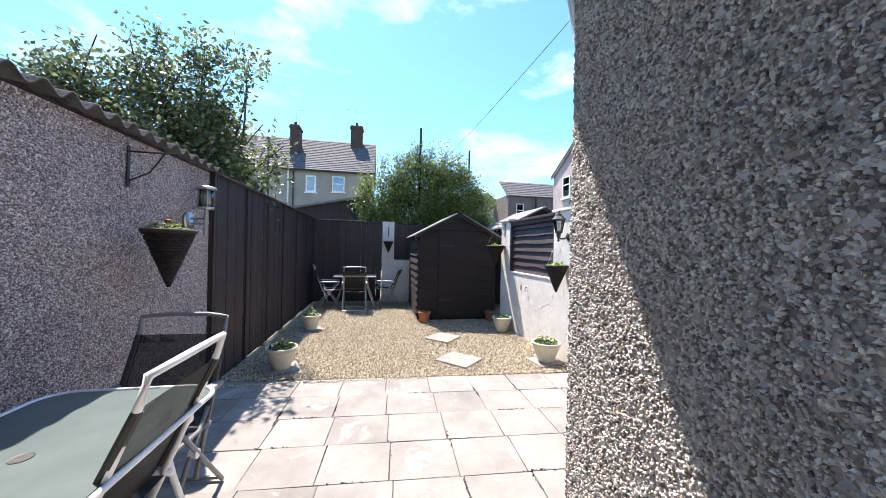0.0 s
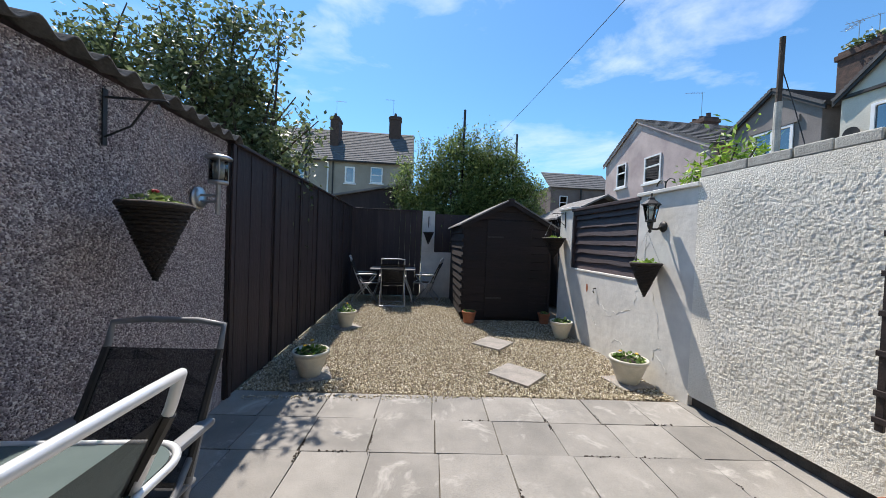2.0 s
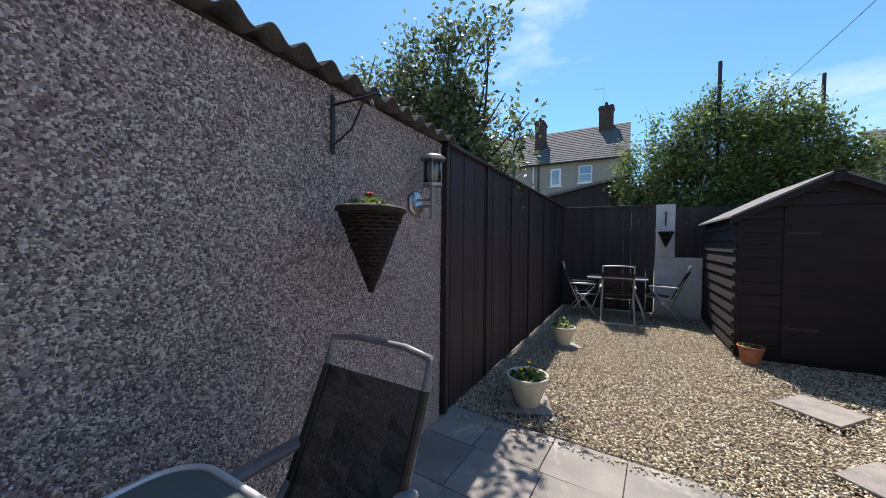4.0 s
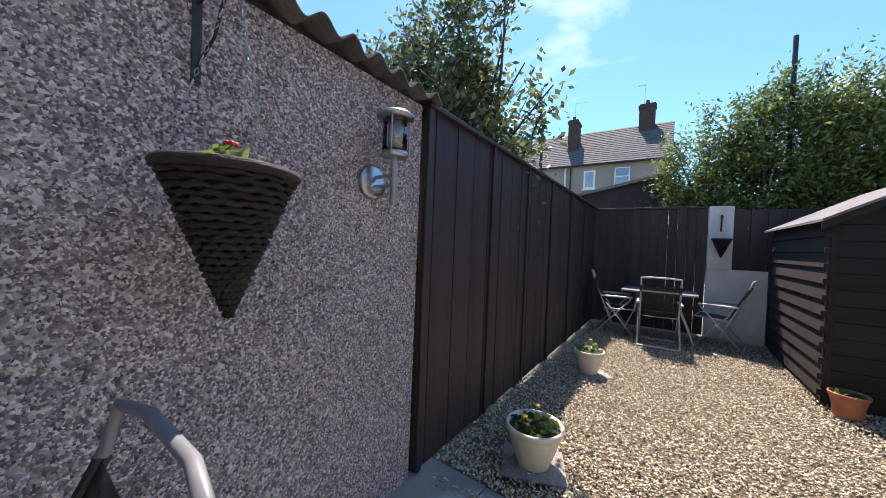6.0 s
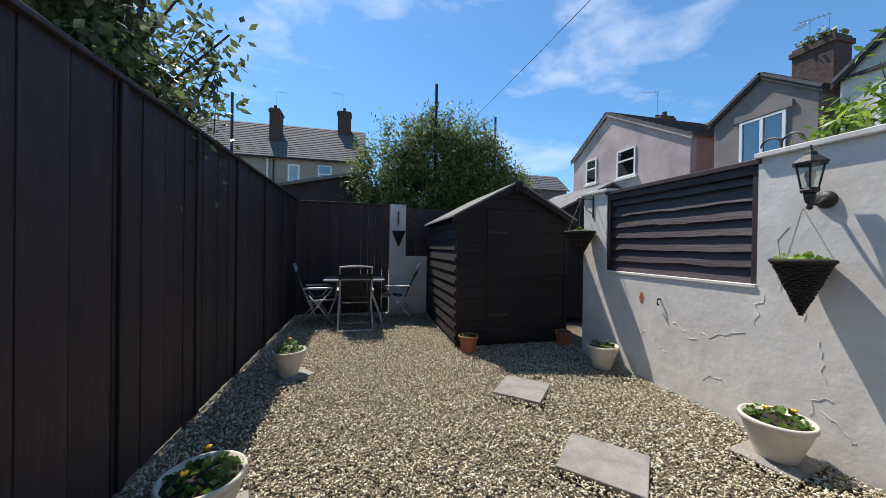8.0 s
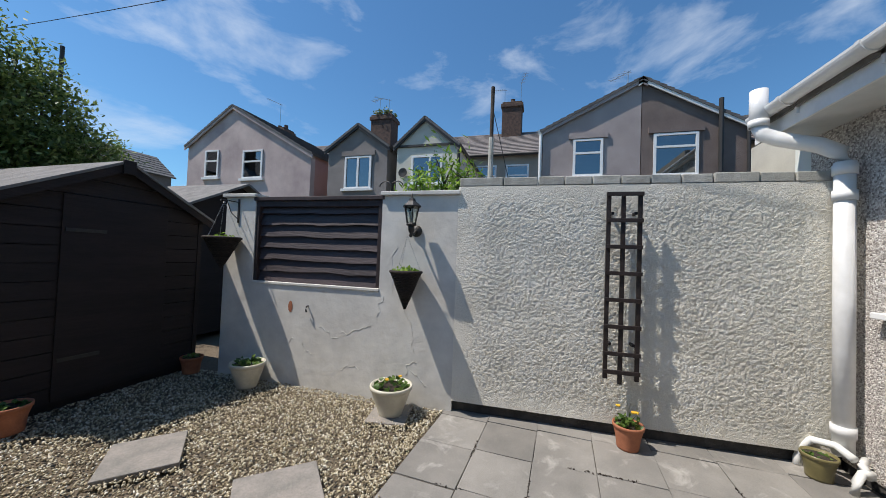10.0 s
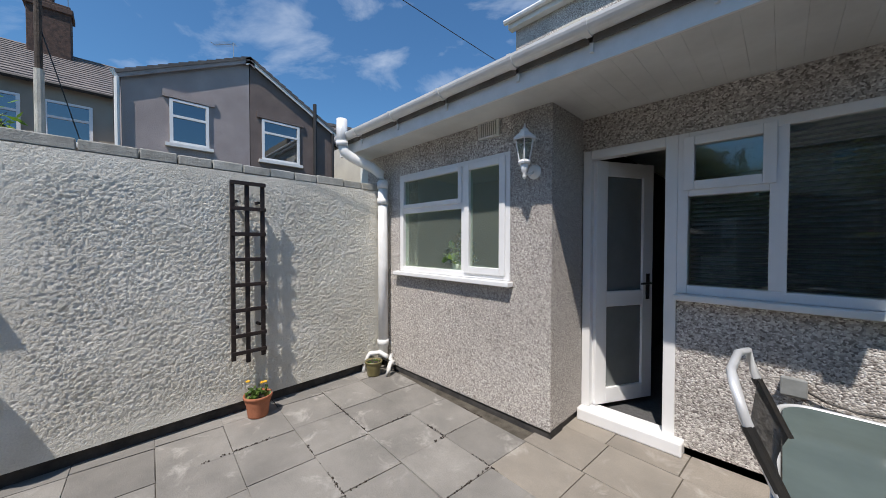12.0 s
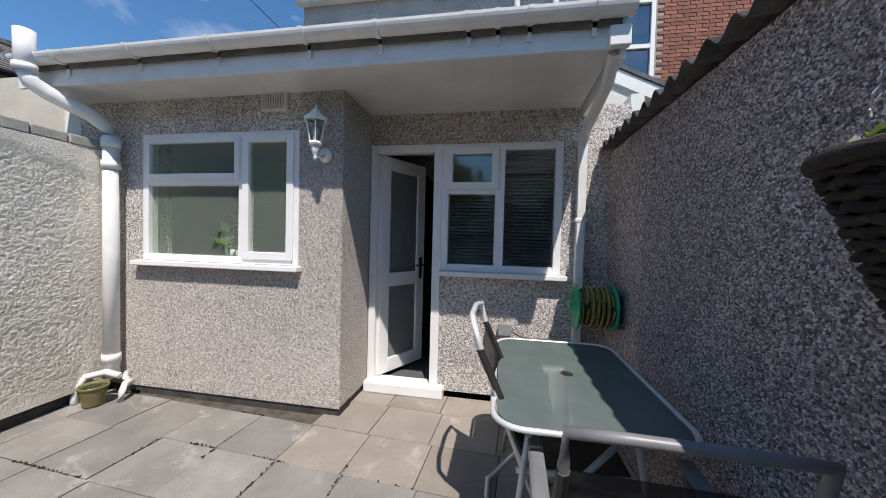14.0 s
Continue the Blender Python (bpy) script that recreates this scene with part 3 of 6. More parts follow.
for k, (u, z, du, dz) in enumerate(((0.72, 1.0, 0.12, -0.3), (0.84, 0.7, 0.35, -0.12), (1.2, 0.55, 0.25, 0.1), (0.5, 0.95, -0.12, -0.55), (0.35, 0.4, 0.2, -0.2), (1.5, 0.35, 0.12, 0.12), (1.75, 0.5, 0.1, -0.1), (0.6, 1.5, 0.08, -0.45), (0.95, 0.25, 0.18, 0.02), (0.25, 0.2, 0.2, 0.06))):
    crack(u, z, du, dz, 60 + k)
part("peeled_patch", lathe(bmesh.new(), [(0, 0), (0.02, 0.0), (0.028, 0.002), (0, 0.003)], 9, m2 @ pose(1.79, 0.0, 0.82, -90) @ Matrix.Diagonal((1, 2.2, 1, 1))), TERRACOTTA, wall_right_low, "brown patch where paint has peeled")
hook_t = tagged(new("wall_hook"), "small rusty iron hook in the cream wall", "hook")
part("shank", tube(bmesh.new(), [m2 @ Vector(p) for p in ((1.57, 0.0, 0.84), (1.57, 0.03, 0.84), (1.57, 0.035, 0.8), (1.575, 0.02, 0.78))], 0.008, 6), IRON, hook_t)

slat_panel = tagged(new("slatted_panel"), "dark stained waney-edge slat panel set in the wall", "fence panel")
rng = random.Random(3)
for i in range(7):
    z = 1.06 + i * 0.126
    bm = bmesh.new()
    n = 24
    lo, hi, lo2, hi2 = [], [], [], []
    for j in range(n + 1):
        u = PAN0 + 0.03 + (PAN1 - PAN0 - 0.06) * j / n
        wob = 0.016 * noise.noise(Vector((u * 3.1, i * 7.7, 0.0))) + 0.008 * noise.noise(Vector((u * 9, i * 3.3, 2.0)))
        lo.append(bm.verts.new(m2 @ Vector((u, -0.035, z + wob))))
        hi.append(bm.verts.new(m2 @ Vector((u, -0.075, z + 0.149))))
        lo2.append(bm.verts.new(m2 @ Vector((u, -0.05, z + wob))))
        hi2.append(bm.verts.new(m2 @ Vector((u, -0.09, z + 0.149))))
    for j in range(n):
        bm.faces.new((lo[j], lo[j + 1], hi[j + 1], hi[j]))
        bm.faces.new((lo2[j], hi2[j], hi2[j + 1], lo2[j + 1]))
        bm.faces.new((lo[j], lo2[j], lo2[j + 1], lo[j + 1]))
        bm.faces.new((hi[j], hi[j + 1], hi2[j + 1], hi2[j]))
    part("slat", bm, PANEL, slat_panel)
part("frame_top", new_box(PAN0 - 0.02, PAN1 + 0.02, -0.1, 0.01, 1.95, 1.992, bevel=0.005, m=m2), FENCE, slat_panel)
part("batten", new_box(PAN0, PAN1, -0.05, -0.012, 1.885, 1.95, bevel=0.004, m=m2), FENCE, slat_panel)
part("frame_side", new_box(PAN0 + 0.002, PAN0 + 0.045, -0.1, -0.01, 1.072, 1.95, bevel=0.004, m=m2), FENCE, slat_panel)
part("frame_side", new_box(PAN1 - 0.045, PAN1 - 0.002, -0.1, -0.01, 1.072, 1.95, bevel=0.004, m=m2), FENCE, slat_panel)

# ---- house ----
HY, RY, CX, EAVE = 0.6, 0.07, 0.235, 2.51
bm = bmesh.new()
W1 = (0.595, 2.05, 1.125, 2.21)
box(bm, CX, W1[0], HY - 0.25, HY, 0.06, EAVE)
box(bm, W1[1], 2.72, HY - 0.25, HY, 0.06, EAVE)
box(bm, W1[0], W1[1], HY - 0.25, HY, 0.06, W1[2])
box(bm, W1[0], W1[1], HY - 0.25, HY, W1[3], EAVE)
box(bm, CX, CX + 0.25, RY - 0.25, HY - 0.25, 0.06, EAVE)
wall_house = setting("wall_house_projection", bm, PEBBLE_HOUSE, "pale grey pebbledashed kitchen wall")
bm = bmesh.new()
D = (-0.435, 0.225, 0.0, 2.225)
W2 = (-1.445, -0.435, 1.09, 2.225)
box(bm, -1.95, W2[0], RY - 0.25, RY, 0.0, EAVE)
box(bm, W2[0], W2[1], RY - 0.25, RY, 0.0, W2[2])
box(bm, W2[0], D[1] + 0.01, RY - 0.25, RY, W2[3], EAVE)
setting("wall_house_recess", bm, PEBBLE_HOUSE, "pale grey pebbledashed wall round the back door")
bm = bmesh.new()
box(bm, CX - 0.0, 2.7, HY - 0.2, HY - 0.012, -0.08, 0.075)
box(bm, CX + 0.012, CX + 0.2, RY, HY - 0.2, -0.08, 0.075)
setting("house_plinth", bm, BITUMEN_AND_SHADE, "black painted plinth under the pebbledash")
# inside
bm = bmesh.new()
box(bm, -1.95, 2.72, -3.1, -3.0, 0, 2.6)
box(bm, 2.72, 2.9, -3.1, 0.6, 0, 2.6)
box(bm, -2.05, -1.95, -3.1, 0.04, 0, 2.6)
setting("wall_room", bm, ROOM, "plain painted inner room walls")
# Added wall: keeps the kitchen shallow so daylight bounces back to the window.
setting("wall_kitchen_bounce", new_box(CX + 0.1, 2.72, -1.3, -1.2, 0.05, 2.4), ROOM, "pale wall added close behind the window to brighten the kitchen")
# Near-black colour puts the dimness of the unlit hall into the wall.
setting("wall_room_partition", new_box(CX + 0.02, CX + 0.1, -3.0, RY - 0.25, 0.06, 2.4), ROOM_UNLIT, "inner partition wall coloured near black for the unlit hall")
setting("room_floor", new_box(-1.95, 2.72, -3.0, RY, 0.0, 0.05), CARPET, "dark grey inner floor")
setting("room_floor_kitchen", new_box(CX + 0.25, 2.72, RY + 0.002, HY - 0.25, 0.0, 0.05), CARPET, "dark grey kitchen floor")
setting("ceiling", new_box(-1.95, 2.72, -3.0, RY - 0.02, 2.4, 2.48), ROOM, "plain white ceiling")
setting("ceiling_kitchen", new_box(CX + 0.25, 2.72, RY - 0.018, HY - 0.25, 2.4, 2.48), ROOM, "plain white kitchen ceiling")

# roof, soffit, fascia, gutter
FY = 0.94
roof_bm = prism(bmesh.new(), [(FY + 0.03, 2.66), (-3.2, 3.65), (-3.2, 3.56), (FY + 0.03, 2.59)], "x", -1.58, 2.78)
setting("house_roof", roof_bm, FELT, "grey felt lean-to roof of the extension")
soffit = tagged(new("soffit"), "white plastic soffit boards under the eaves", "", "", "structure")
for i in range(40):
    x0 = -1.56 + 0.108 * i
    y0 = RY + 0.002 if x0 < CX - 0.05 else HY + 0.002
    part("soffit_board", new_box(x0, min(x0 + 0.107, 2.76), y0, FY - 0.005, 2.495, 2.51), SOFFIT, soffit)
setting("fascia", new_box(-1.58, 2.78, FY - 0.005, FY + 0.012, 2.48, 2.665), GUTTER, "white fascia board")
gutter = tagged(new("gutter"), "white half-round plastic gutter with brackets", "gutter")
bm = bmesh.new()
out, inn = [], []
for k in range(13):
    a = math.pi + math.pi * k / 12
    out.append((FY + 0.075 + 0.058 * math.cos(a), 2.675 + 0.062 * math.sin(a)))
    inn.append((FY + 0.075 + 0.053 * math.cos(a), 2.675 + 0.057 * math.sin(a)))
prism(bm, out + inn[::-1], "x", -1.62, 2.68)
part("channel", bm, GUTTER, gutter)
part("stop_end", prism(bmesh.new(), out, "x", -1.627, -1.62), GUTTER, gutter)
for x in (-1.45, -1.1, -0.92, -0.75, -0.2, 0.28, 0.95, 1.6, 2.25):
    bm = bmesh.new()
    o2 = [(FY + 0.075 + 0.066 * math.cos(math.pi + math.pi * k / 12), 2.675 + 0.07 * math.sin(math.pi + math.pi * k / 12)) for k in range(13)]
    prism(bm, o2 + out[::-1], "x", x, x + 0.03)
    box(bm, x + 0.004, x + 0.026, FY + 0.012, FY + 0.03, 2.54, 2.62)
    part("bracket", bm, GUTTER, gutter)
setting("bargeboard", new_box(-1.61, -1.58, -0.6, FY + 0.01, 2.42, 2.66), GUTTER, "white bargeboard at the eaves end")
setting("fascia_end", new_box(-1.62, -1.51, FY + 0.013, FY + 0.06, 2.47, 2.58, bevel=0.006), GUTTER, "white box end of the fascia")
# brace from the eaves end to the recess wall, and the white downpipe below it
drain = tagged(new("square_downpipe"), "white square downpipe beside the kitchen window", "downpipe")
part("offset_bend", tube(bmesh.new(), [(-1.56, FY - 0.02, 2.47), (-1.57, 0.75, 2.36), (-1.58, 0.2, 2.26), (-1.58, 0.14, 2.2)], 0.038, 6), GUTTER, drain)
part("pipe", new_box(-1.612, -1.548, 0.09, 0.155, 0.05, 2.21, bevel=0.006), GUTTER, drain)
part("clip", new_box(-1.625, -1.535, 0.052, 0.16, 1.56, 1.59, bevel=0.004), GUTTER, drain)

soil_pipe = tagged(new("soil_pipe"), "white round soil pipe with an offset bend", "drain pipe")
part("pipe", tube(bmesh.new(), [(2.25, 0.7, 0.16), (2.25, 0.7, 2.17)], 0.055, 16), GUTTER, soil_pipe, smooth=True)
part("offset_bend", tube(bmesh.new(), [(2.25, 0.7, 2.152), (2.26, 0.72, 2.242), (2.31, 0.8, 2.314), (2.43, 0.98, 2.413), (2.47, 1.05, 2.467), (2.48, 1.08, 2.548)], 0.055, 16), GUTTER, soil_pipe, smooth=True)
part("vent_top", tube(bmesh.new(), [(2.48, 1.08, 2.53), (2.48, 1.08, 2.827)], 0.058, 16), GUTTER, soil_pipe, smooth=True)
for z in (0.29, 1.9, 2.08):
    part("collar", tube(bmesh.new(), [(2.25, 0.7, z), (2.25, 0.7, z + 0.07)], 0.064, 16), GUTTER, soil_pipe, smooth=True)
part("collar", tube(bmesh.new(), [(2.48, 1.08, 2.53), (2.48, 1.08, 2.584)], 0.066, 16), GUTTER, soil_pipe, smooth=True)
part("base_branch", tube(bmesh.new(), [(2.11, 0.74, 0.2), (2.23, 0.75, 0.22), (2.33, 0.82, 0.2), (2.36, 0.87, 0.12), (2.36, 0.88, 0.05), (2.35, 0.89, 0.0)], 0.026, 10), UPVC_OLD, soil_pipe, smooth=True)
part("waste_pipe", tube(bmesh.new(), [(2.09, 0.66, 0.13), (2.08, 0.72, 0.13), (2.06, 0.76, 0.08), (2.06, 0.77, 0.0)], 0.024, 10), UPVC_OLD, soil_pipe, smooth=True)
part("waste_pipe", tube(bmesh.new(), [(2.17, 0.64, 0.18), (2.11, 0.7, 0.17), (2.08, 0.67, 0.1)], 0.022, 10), UPVC_OLD, soil_pipe, smooth=True)


def frame_of(bm, x0, x1, z0, z1, w, y0, y1, bevel=0.005):
    """Four bars round an opening."""
    box(bm, x0, x0 + w, y0, y1, z0, z1, bevel)
    box(bm, x1 - w, x1, y0, y1, z0, z1, bevel)
    box(bm, x0 + w, x1 - w, y0, y1, z0, z0 + w, bevel)
    box(bm, x0 + w, x1 - w, y0, y1, z1 - w, z1, bevel)
    return bm


def pane(name, x0, x1, z0, z1, y, parent, mat=GLASS):
    ob = part(name, new_box(x0, x1, y - 0.003, y + 0.003, z0, z1), mat, parent)
    ob.visible_shadow = False
    return ob


win1 = tagged(new("window_1"), "white plastic kitchen window with three panes", "", "", "structure")
x0, x1, z0, z1 = W1
part("window_frame", frame_of(bmesh.new(), x0, x1, z0 + 0.03, z1, 0.055, HY - 0.08, HY + 0.006), UPVC, win1)
xm = x0 + 0.5
part("mullion", new_box(xm - 0.035, xm + 0.035, HY - 0.08, HY + 0.002, z0 + 0.085, z1 - 0.055, 0.004), UPVC, win1)
zt = z1 - 0.39
part("transom", new_box(xm + 0.035, x1 - 0.055, HY - 0.08, HY + 0.002, zt - 0.035, zt + 0.035, 0.004), UPVC, win1)
part("casement", frame_of(bmesh.new(), x0 + 0.04, xm - 0.01, z0 + 0.07, z1 - 0.03, 0.06, HY - 0.04, HY + 0.022), UPVC, win1)
part("casement", frame_of(bmesh.new(), xm + 0.02, x1 - 0.035, zt + 0.015, z1 - 0.035, 0.045, HY - 0.04, HY + 0.02), UPVC, win1)
pane("pane", x0 + 0.1, xm - 0.07, z0 + 0.13, z1 - 0.09, HY - 0.01, win1, MILKY)
pane("pane", xm + 0.06, x1 - 0.075, zt + 0.058, z1 - 0.075, HY - 0.01, win1, MILKY)
pane("pane", xm + 0.03, x1 - 0.05, z0 + 0.08, zt - 0.03, HY - 0.03, win1, MILKY)
part("window_sill", new_box(x0 - 0.03, x1 + 0.05, HY - 0.06, HY + 0.075, z0 - 0.012, z0 + 0.028, 0.006), UPVC, win1)

win2 = tagged(new("window_2"), "white plastic window with a blind beside the door", "", "", "structure")
x0, x1, z0, z1 = W2
part("window_frame", frame_of(bmesh.new(), x0, x1, z0 + 0.03, z1, 0.06, RY - 0.08, RY + 0.008), UPVC, win2)
xm = -0.935
part("mullion", new_box(xm - 0.04, xm + 0.04, RY - 0.08, RY + 0.004, z0 + 0.09, z1 - 0.06, 0.004), UPVC, win2)
part("transom", new_box(xm + 0.04, x1 - 0.06, RY - 0.08, RY + 0.004, 1.79, 1.86, 0.004), UPVC, win2)
part("casement", frame_of(bmesh.new(), xm + 0.01, x1 - 0.03, 1.83, z1 - 0.03, 0.062, RY - 0.05, RY + 0.024), UPVC, win2)
pane("pane", x0 + 0.05, xm - 0.03, z0 + 0.08, z1 - 0.05, RY - 0.03, win2)
pane("pane", xm + 0.065, x1 - 0.085, 1.885, z1 - 0.085, RY - 0.015, win2)
pane("pane", xm + 0.03, x1 - 0.05, z0 + 0.08, 1.795, RY - 0.03, win2)
part("window_sill", new_box(x0 - 0.05, x1 + 0.005, RY - 0.06, RY + 0.085, z0 - 0.012, z0 + 0.028, 0.006), UPVC, win2)
blind = tagged(new("venetian_blind"), "grey slatted venetian blind behind the window", "blind")
slat = finish("slat", new_box(-0.47, 0.0, -0.018, 0.018, -0.001, 0.001), BLIND)
slat2 = finish("slat", new_box(-0.41, 0.0, -0.018, 0.018, -0.001, 0.001), BLIND)
for i in range(34):
    for sm, xx, zz in ((slat, xm - 0.03, 1.15 + 0.03 * i), (slat2, -0.5, 1.15 + 0.03 * i)):
        if xx == -0.5 and zz > 1.79:
            continue
        ob = new("slat", sm)
        ob.matrix_basis = pose(xx, RY - 0.1, zz, -30, 0, 0)
        ob.parent = blind

door = tagged(new("door_1"), "white plastic back door standing ajar inwards", "", "", "structure")
bm = bmesh.new()
box(bm, D[1] - 0.065, D[1], RY - 0.08, RY + 0.01, 0.1, D[3], 0.005)
box(bm, D[0], D[0] + 0.075, RY - 0.08, RY + 0.01, 0.1, D[3], 0.005)
box(bm, D[0] + 0.075, D[1] - 0.065, RY - 0.08, RY + 0.01, D[3] - 0.07, D[3], 0.005)
part("door_frame", bm, UPVC, door)
part("threshold", new_box(D[0] - 0.06, D[1] + 0.005, RY - 0.1, RY + 0.09, 0.0, 0.1, 0.012), UPVC, door)
LEAF = Matrix.Translation((D[1] - 0.07, RY - 0.05, 0)) @ Matrix.Rotation(radians(242), 4, "Z")
bm = bmesh.new()
lw, lh0, lh1 = 0.6, 0.11, D[3] - 0.075
box(bm, 0, 0.11, -0.03, 0.03, lh0, lh1, 0.004, LEAF)
box(bm, lw - 0.11, lw, -0.03, 0.03, lh0, lh1, 0.004, LEAF)
box(bm, 0.11, lw - 0.11, -0.03, 0.03, lh0, lh0 + 0.13, 0.004, LEAF)
box(bm, 0.11, lw - 0.11, -0.03, 0.03, lh1 - 0.12, lh1, 0.004, LEAF)
box(bm, 0.11, lw - 0.11, -0.03, 0.03, 0.93, 1.06, 0.004, LEAF)
leaf = part("door_leaf", bm, UPVC, door)
for a, b in ((lh0 + 0.12, 0.94), (1.05, lh1 - 0.11)):
    ob = part("pane", new_box(0.1, lw - 0.1, -0.008, 0.008, a, b, m=LEAF), FROST, leaf)
    ob.visible_shadow = False
bm = bmesh.new()
for s in (-1, 1):
    box(bm, lw - 0.075, lw - 0.045, s * 0.032, s * 0.04, 0.98, 1.2, 0.002, LEAF)
    tube(bm, [LEAF @ Vector(p) for p in ((lw - 0.06, s * 0.035, 1.12), (lw - 0.06, s * 0.07, 1.12), (lw - 0.17, s * 0.075, 1.12))], 0.009)
part("door_handle", bm, IRON, leaf, "black lever handle")
bm = new_box(D[0] + 0.06, D[1] - 0.05, -0.55, RY - 0.1, 0.051, 0.062, 0.004)
tagged(new("door_mat", finish("door_mat", bm, CARPET)), "grey mat on the floor inside the door", "mat")

vent = tagged(new("air_vent"), "cream louvred air vent high on the wall", "vent")
part("frame", frame_of(bmesh.new(), 0.695, 0.915, 2.355, 2.505, 0.018, HY, HY + 0.026, 0.003), UPVC_OLD, vent)
# Black sheet gives the gaps between louvres the shade of the duct.
part("duct_shade", new_box(0.708, 0.902, HY - 0.002, HY + 0.012, 2.37, 2.49), BITUMEN_AND_SHADE, vent)
for i in range(9):
    part("slat", new_box(0.714 + i * 0.021, 0.724 + i * 0.021, HY + 0.012, HY + 0.024, 2.37, 2.49), UPVC_OLD, vent)


def lantern(name, at, rz, mat, label, group=""):
    """A coach lantern on an arm; the wall is behind it at local y = 0, it stands out along +y."""
    t = thing(name, label, "wall light", group, at, rz)
    part("wall_plate", lathe(bmesh.new(), [(0.0, 0), (0.055, 0.0), (0.055, 0.008), (0.04, 0.02), (0.018, 0.028), (0.0, 0.028)], 20, pose(0, 0, -0.02, -90)), mat, t, smooth=True)
    part("arm", tube(bmesh.new(), [(0, 0.02, -0.02), (0, 0.07, -0.05), (0, 0.12, -0.05), (0, 0.145, -0.02), (0, 0.145, 0.02)], 0.011, 8), mat, t, smooth=True)
    c = Matrix.Translation((0, 0.145, 0))
    part("finial", lathe(bmesh.new(), [(0.0, -0.09), (0.012, -0.085), (0.017, -0.07), (0.01, -0.055), (0.02, -0.04), (0.026, -0.02), (0.03, 0.02), (0.0, 0.02)], 16, c), mat, t, smooth=True)
    part("base", lathe(bmesh.new(), [(0.0, 0.018), (0.045, 0.018), (0.05, 0.03), (0.044, 0.045), (0.0, 0.045)], 6, c), mat, t)
    for k in range(6):
        a = 2 * math.pi * k / 6
        part("bar", tube(bmesh.new(), [c @ Vector((0.042 * math.cos(a), 0.042 * math.sin(a), 0.04)), c @ Vector((0.07 * math.cos(a), 0.07 * math.sin(a), 0.19))], 0.005, 5), mat, t)
    ob = part("glass", lathe(bmesh.new(), [(0.039, 0.042), (0.066, 0.188)], 6, c), GLASS, t)
    ob.visible_shadow = False
    part("bulb", lathe(bmesh.new(), [(0.0, 0.05), (0.014, 0.05), (0.016, 0.08), (0.026, 0.12), (0.02, 0.145), (0.0, 0.155)], 12, c), WHITE_BOARD, t, smooth=True)
    part("hood", lathe(bmesh.new(), [(0.0, 0.188), (0.088, 0.188), (0.09, 0.2), (0.06, 0.225), (0.035, 0.245), (0.03, 0.265), (0.012, 0.275), (0.006, 0.31), (0.0, 0.315)], 6, c), mat, t)
    return t


WALL_LANTERN = lantern("wall_lantern", (0.372, HY + 0.008, 2.025), 0, UPVC, "white coach lantern on the pebbledashed house wall")
BLACK_LANTERN = lantern("wall_lantern", (2.237, 3.86, 1.66), 90, IRON, "black coach lantern on the cream garden wall")

# ---- shed ----
SX0, SX1, SYF, SYB, SE, SA = 0.62, 2.22, 6.57, 8.6, 1.75, 2.17
shed = thing("garden_shed", "dark brown shiplap garden shed with a felt apex roof", "shed")
SM = (SX0 + SX1) / 2
rows = 15
for i in range(rows):
    z0 = 0.05 + i * 0.148
    z1 = z0 + 0.142
    def half(z):
        return (SX1 - SX0) / 2 if z <= SE else (SX1 - SX0) / 2 * max(0.0, (SA - z) / (SA - SE))
    a, b = half(z0), half(min(z1, SA - 0.01))
    if a <= 0.03:
        break
    part("front_board", prism(bmesh.new(), [(SM - a, z0), (SM + a, z0), (SM + b, min(z1, SA - 0.01)), (SM - b, min(z1, SA - 0.01))], "y", SYF, SYF + 0.018 + 0.004 * (i % 2)), SHEDW, shed)
for i in range(11):
    z0 = 0.05 + i * 0.152
    part("side_board", prism(bmesh.new(), [(SX0 + 0.012, z0), (SX0 + 0.0, z0 + 0.0), (SX0 - 0.012, z0 + 0.012), (SX0 + 0.006, z0 + 0.148), (SX0 + 0.02, z0 + 0.148)], "y", SYF + 0.02, SYB), SHEDW, shed)
    part("side_board", new_box(SX1 - 0.02, SX1, SYF + 0.02, SYB, z0, z0 + 0.148, 0.003), SHEDW, shed)
part("back_panel", prism(bmesh.new(), [(SX0, 0.05), (SX1, 0.05), (SX1, SE), (SM, SA), (SX0, SE)], "y", SYB - 0.02, SYB), SHEDW, shed)
part("floor", new_box(SX0 + 0.02, SX1 - 0.02, SYF + 0.02, SYB - 0.02, 0.0, 0.05), SHEDW, shed)
for x in (SX0 - 0.006, SX1 - 0.04):
    part("corner_post", new_box(x, x + 0.045, SYF - 0.012, SYF + 0.02, 0.03, SE + 0.02, 0.004), SHEDW, shed)
for s in (-1, 1):
    xe = SM + s * ((SX1 - SX0) / 2 + 0.09)
    ze = SE - 0.05
    part("roof_panel", prism(bmesh.new(), [(SM, SA + 0.01), (SM, SA + 0.035), (xe, ze + 0.025), (xe, ze)], "y", SYF - 0.1, SYB + 0.06), FELT, shed, "grey felted roof slope")
    part("bargeboard", prism(bmesh.new(), [(SM, SA + 0.008), (xe, ze - 0.002), (xe, ze - 0.075), (SM, SA - 0.07)], "y", SYF - 0.085, SYF - 0.068), SHEDW, shed)
part("finial", new_box(SM - 0.05, SM + 0.05, SYF - 0.11, SYF - 0.087, SA - 0.1, SA + 0.03, 0.004), SHEDW, shed)
part("door", new_box(SM - 0.4, SM + 0.42, SYF - 0.018, SYF - 0.002, 0.08, 1.82, 0.004), SHEDW, shed)
part("hinge", new_box(SM - 0.38, SM - 0.1, SYF - 0.026, SYF - 0.019, 1.5, 1.53), IRON, shed)
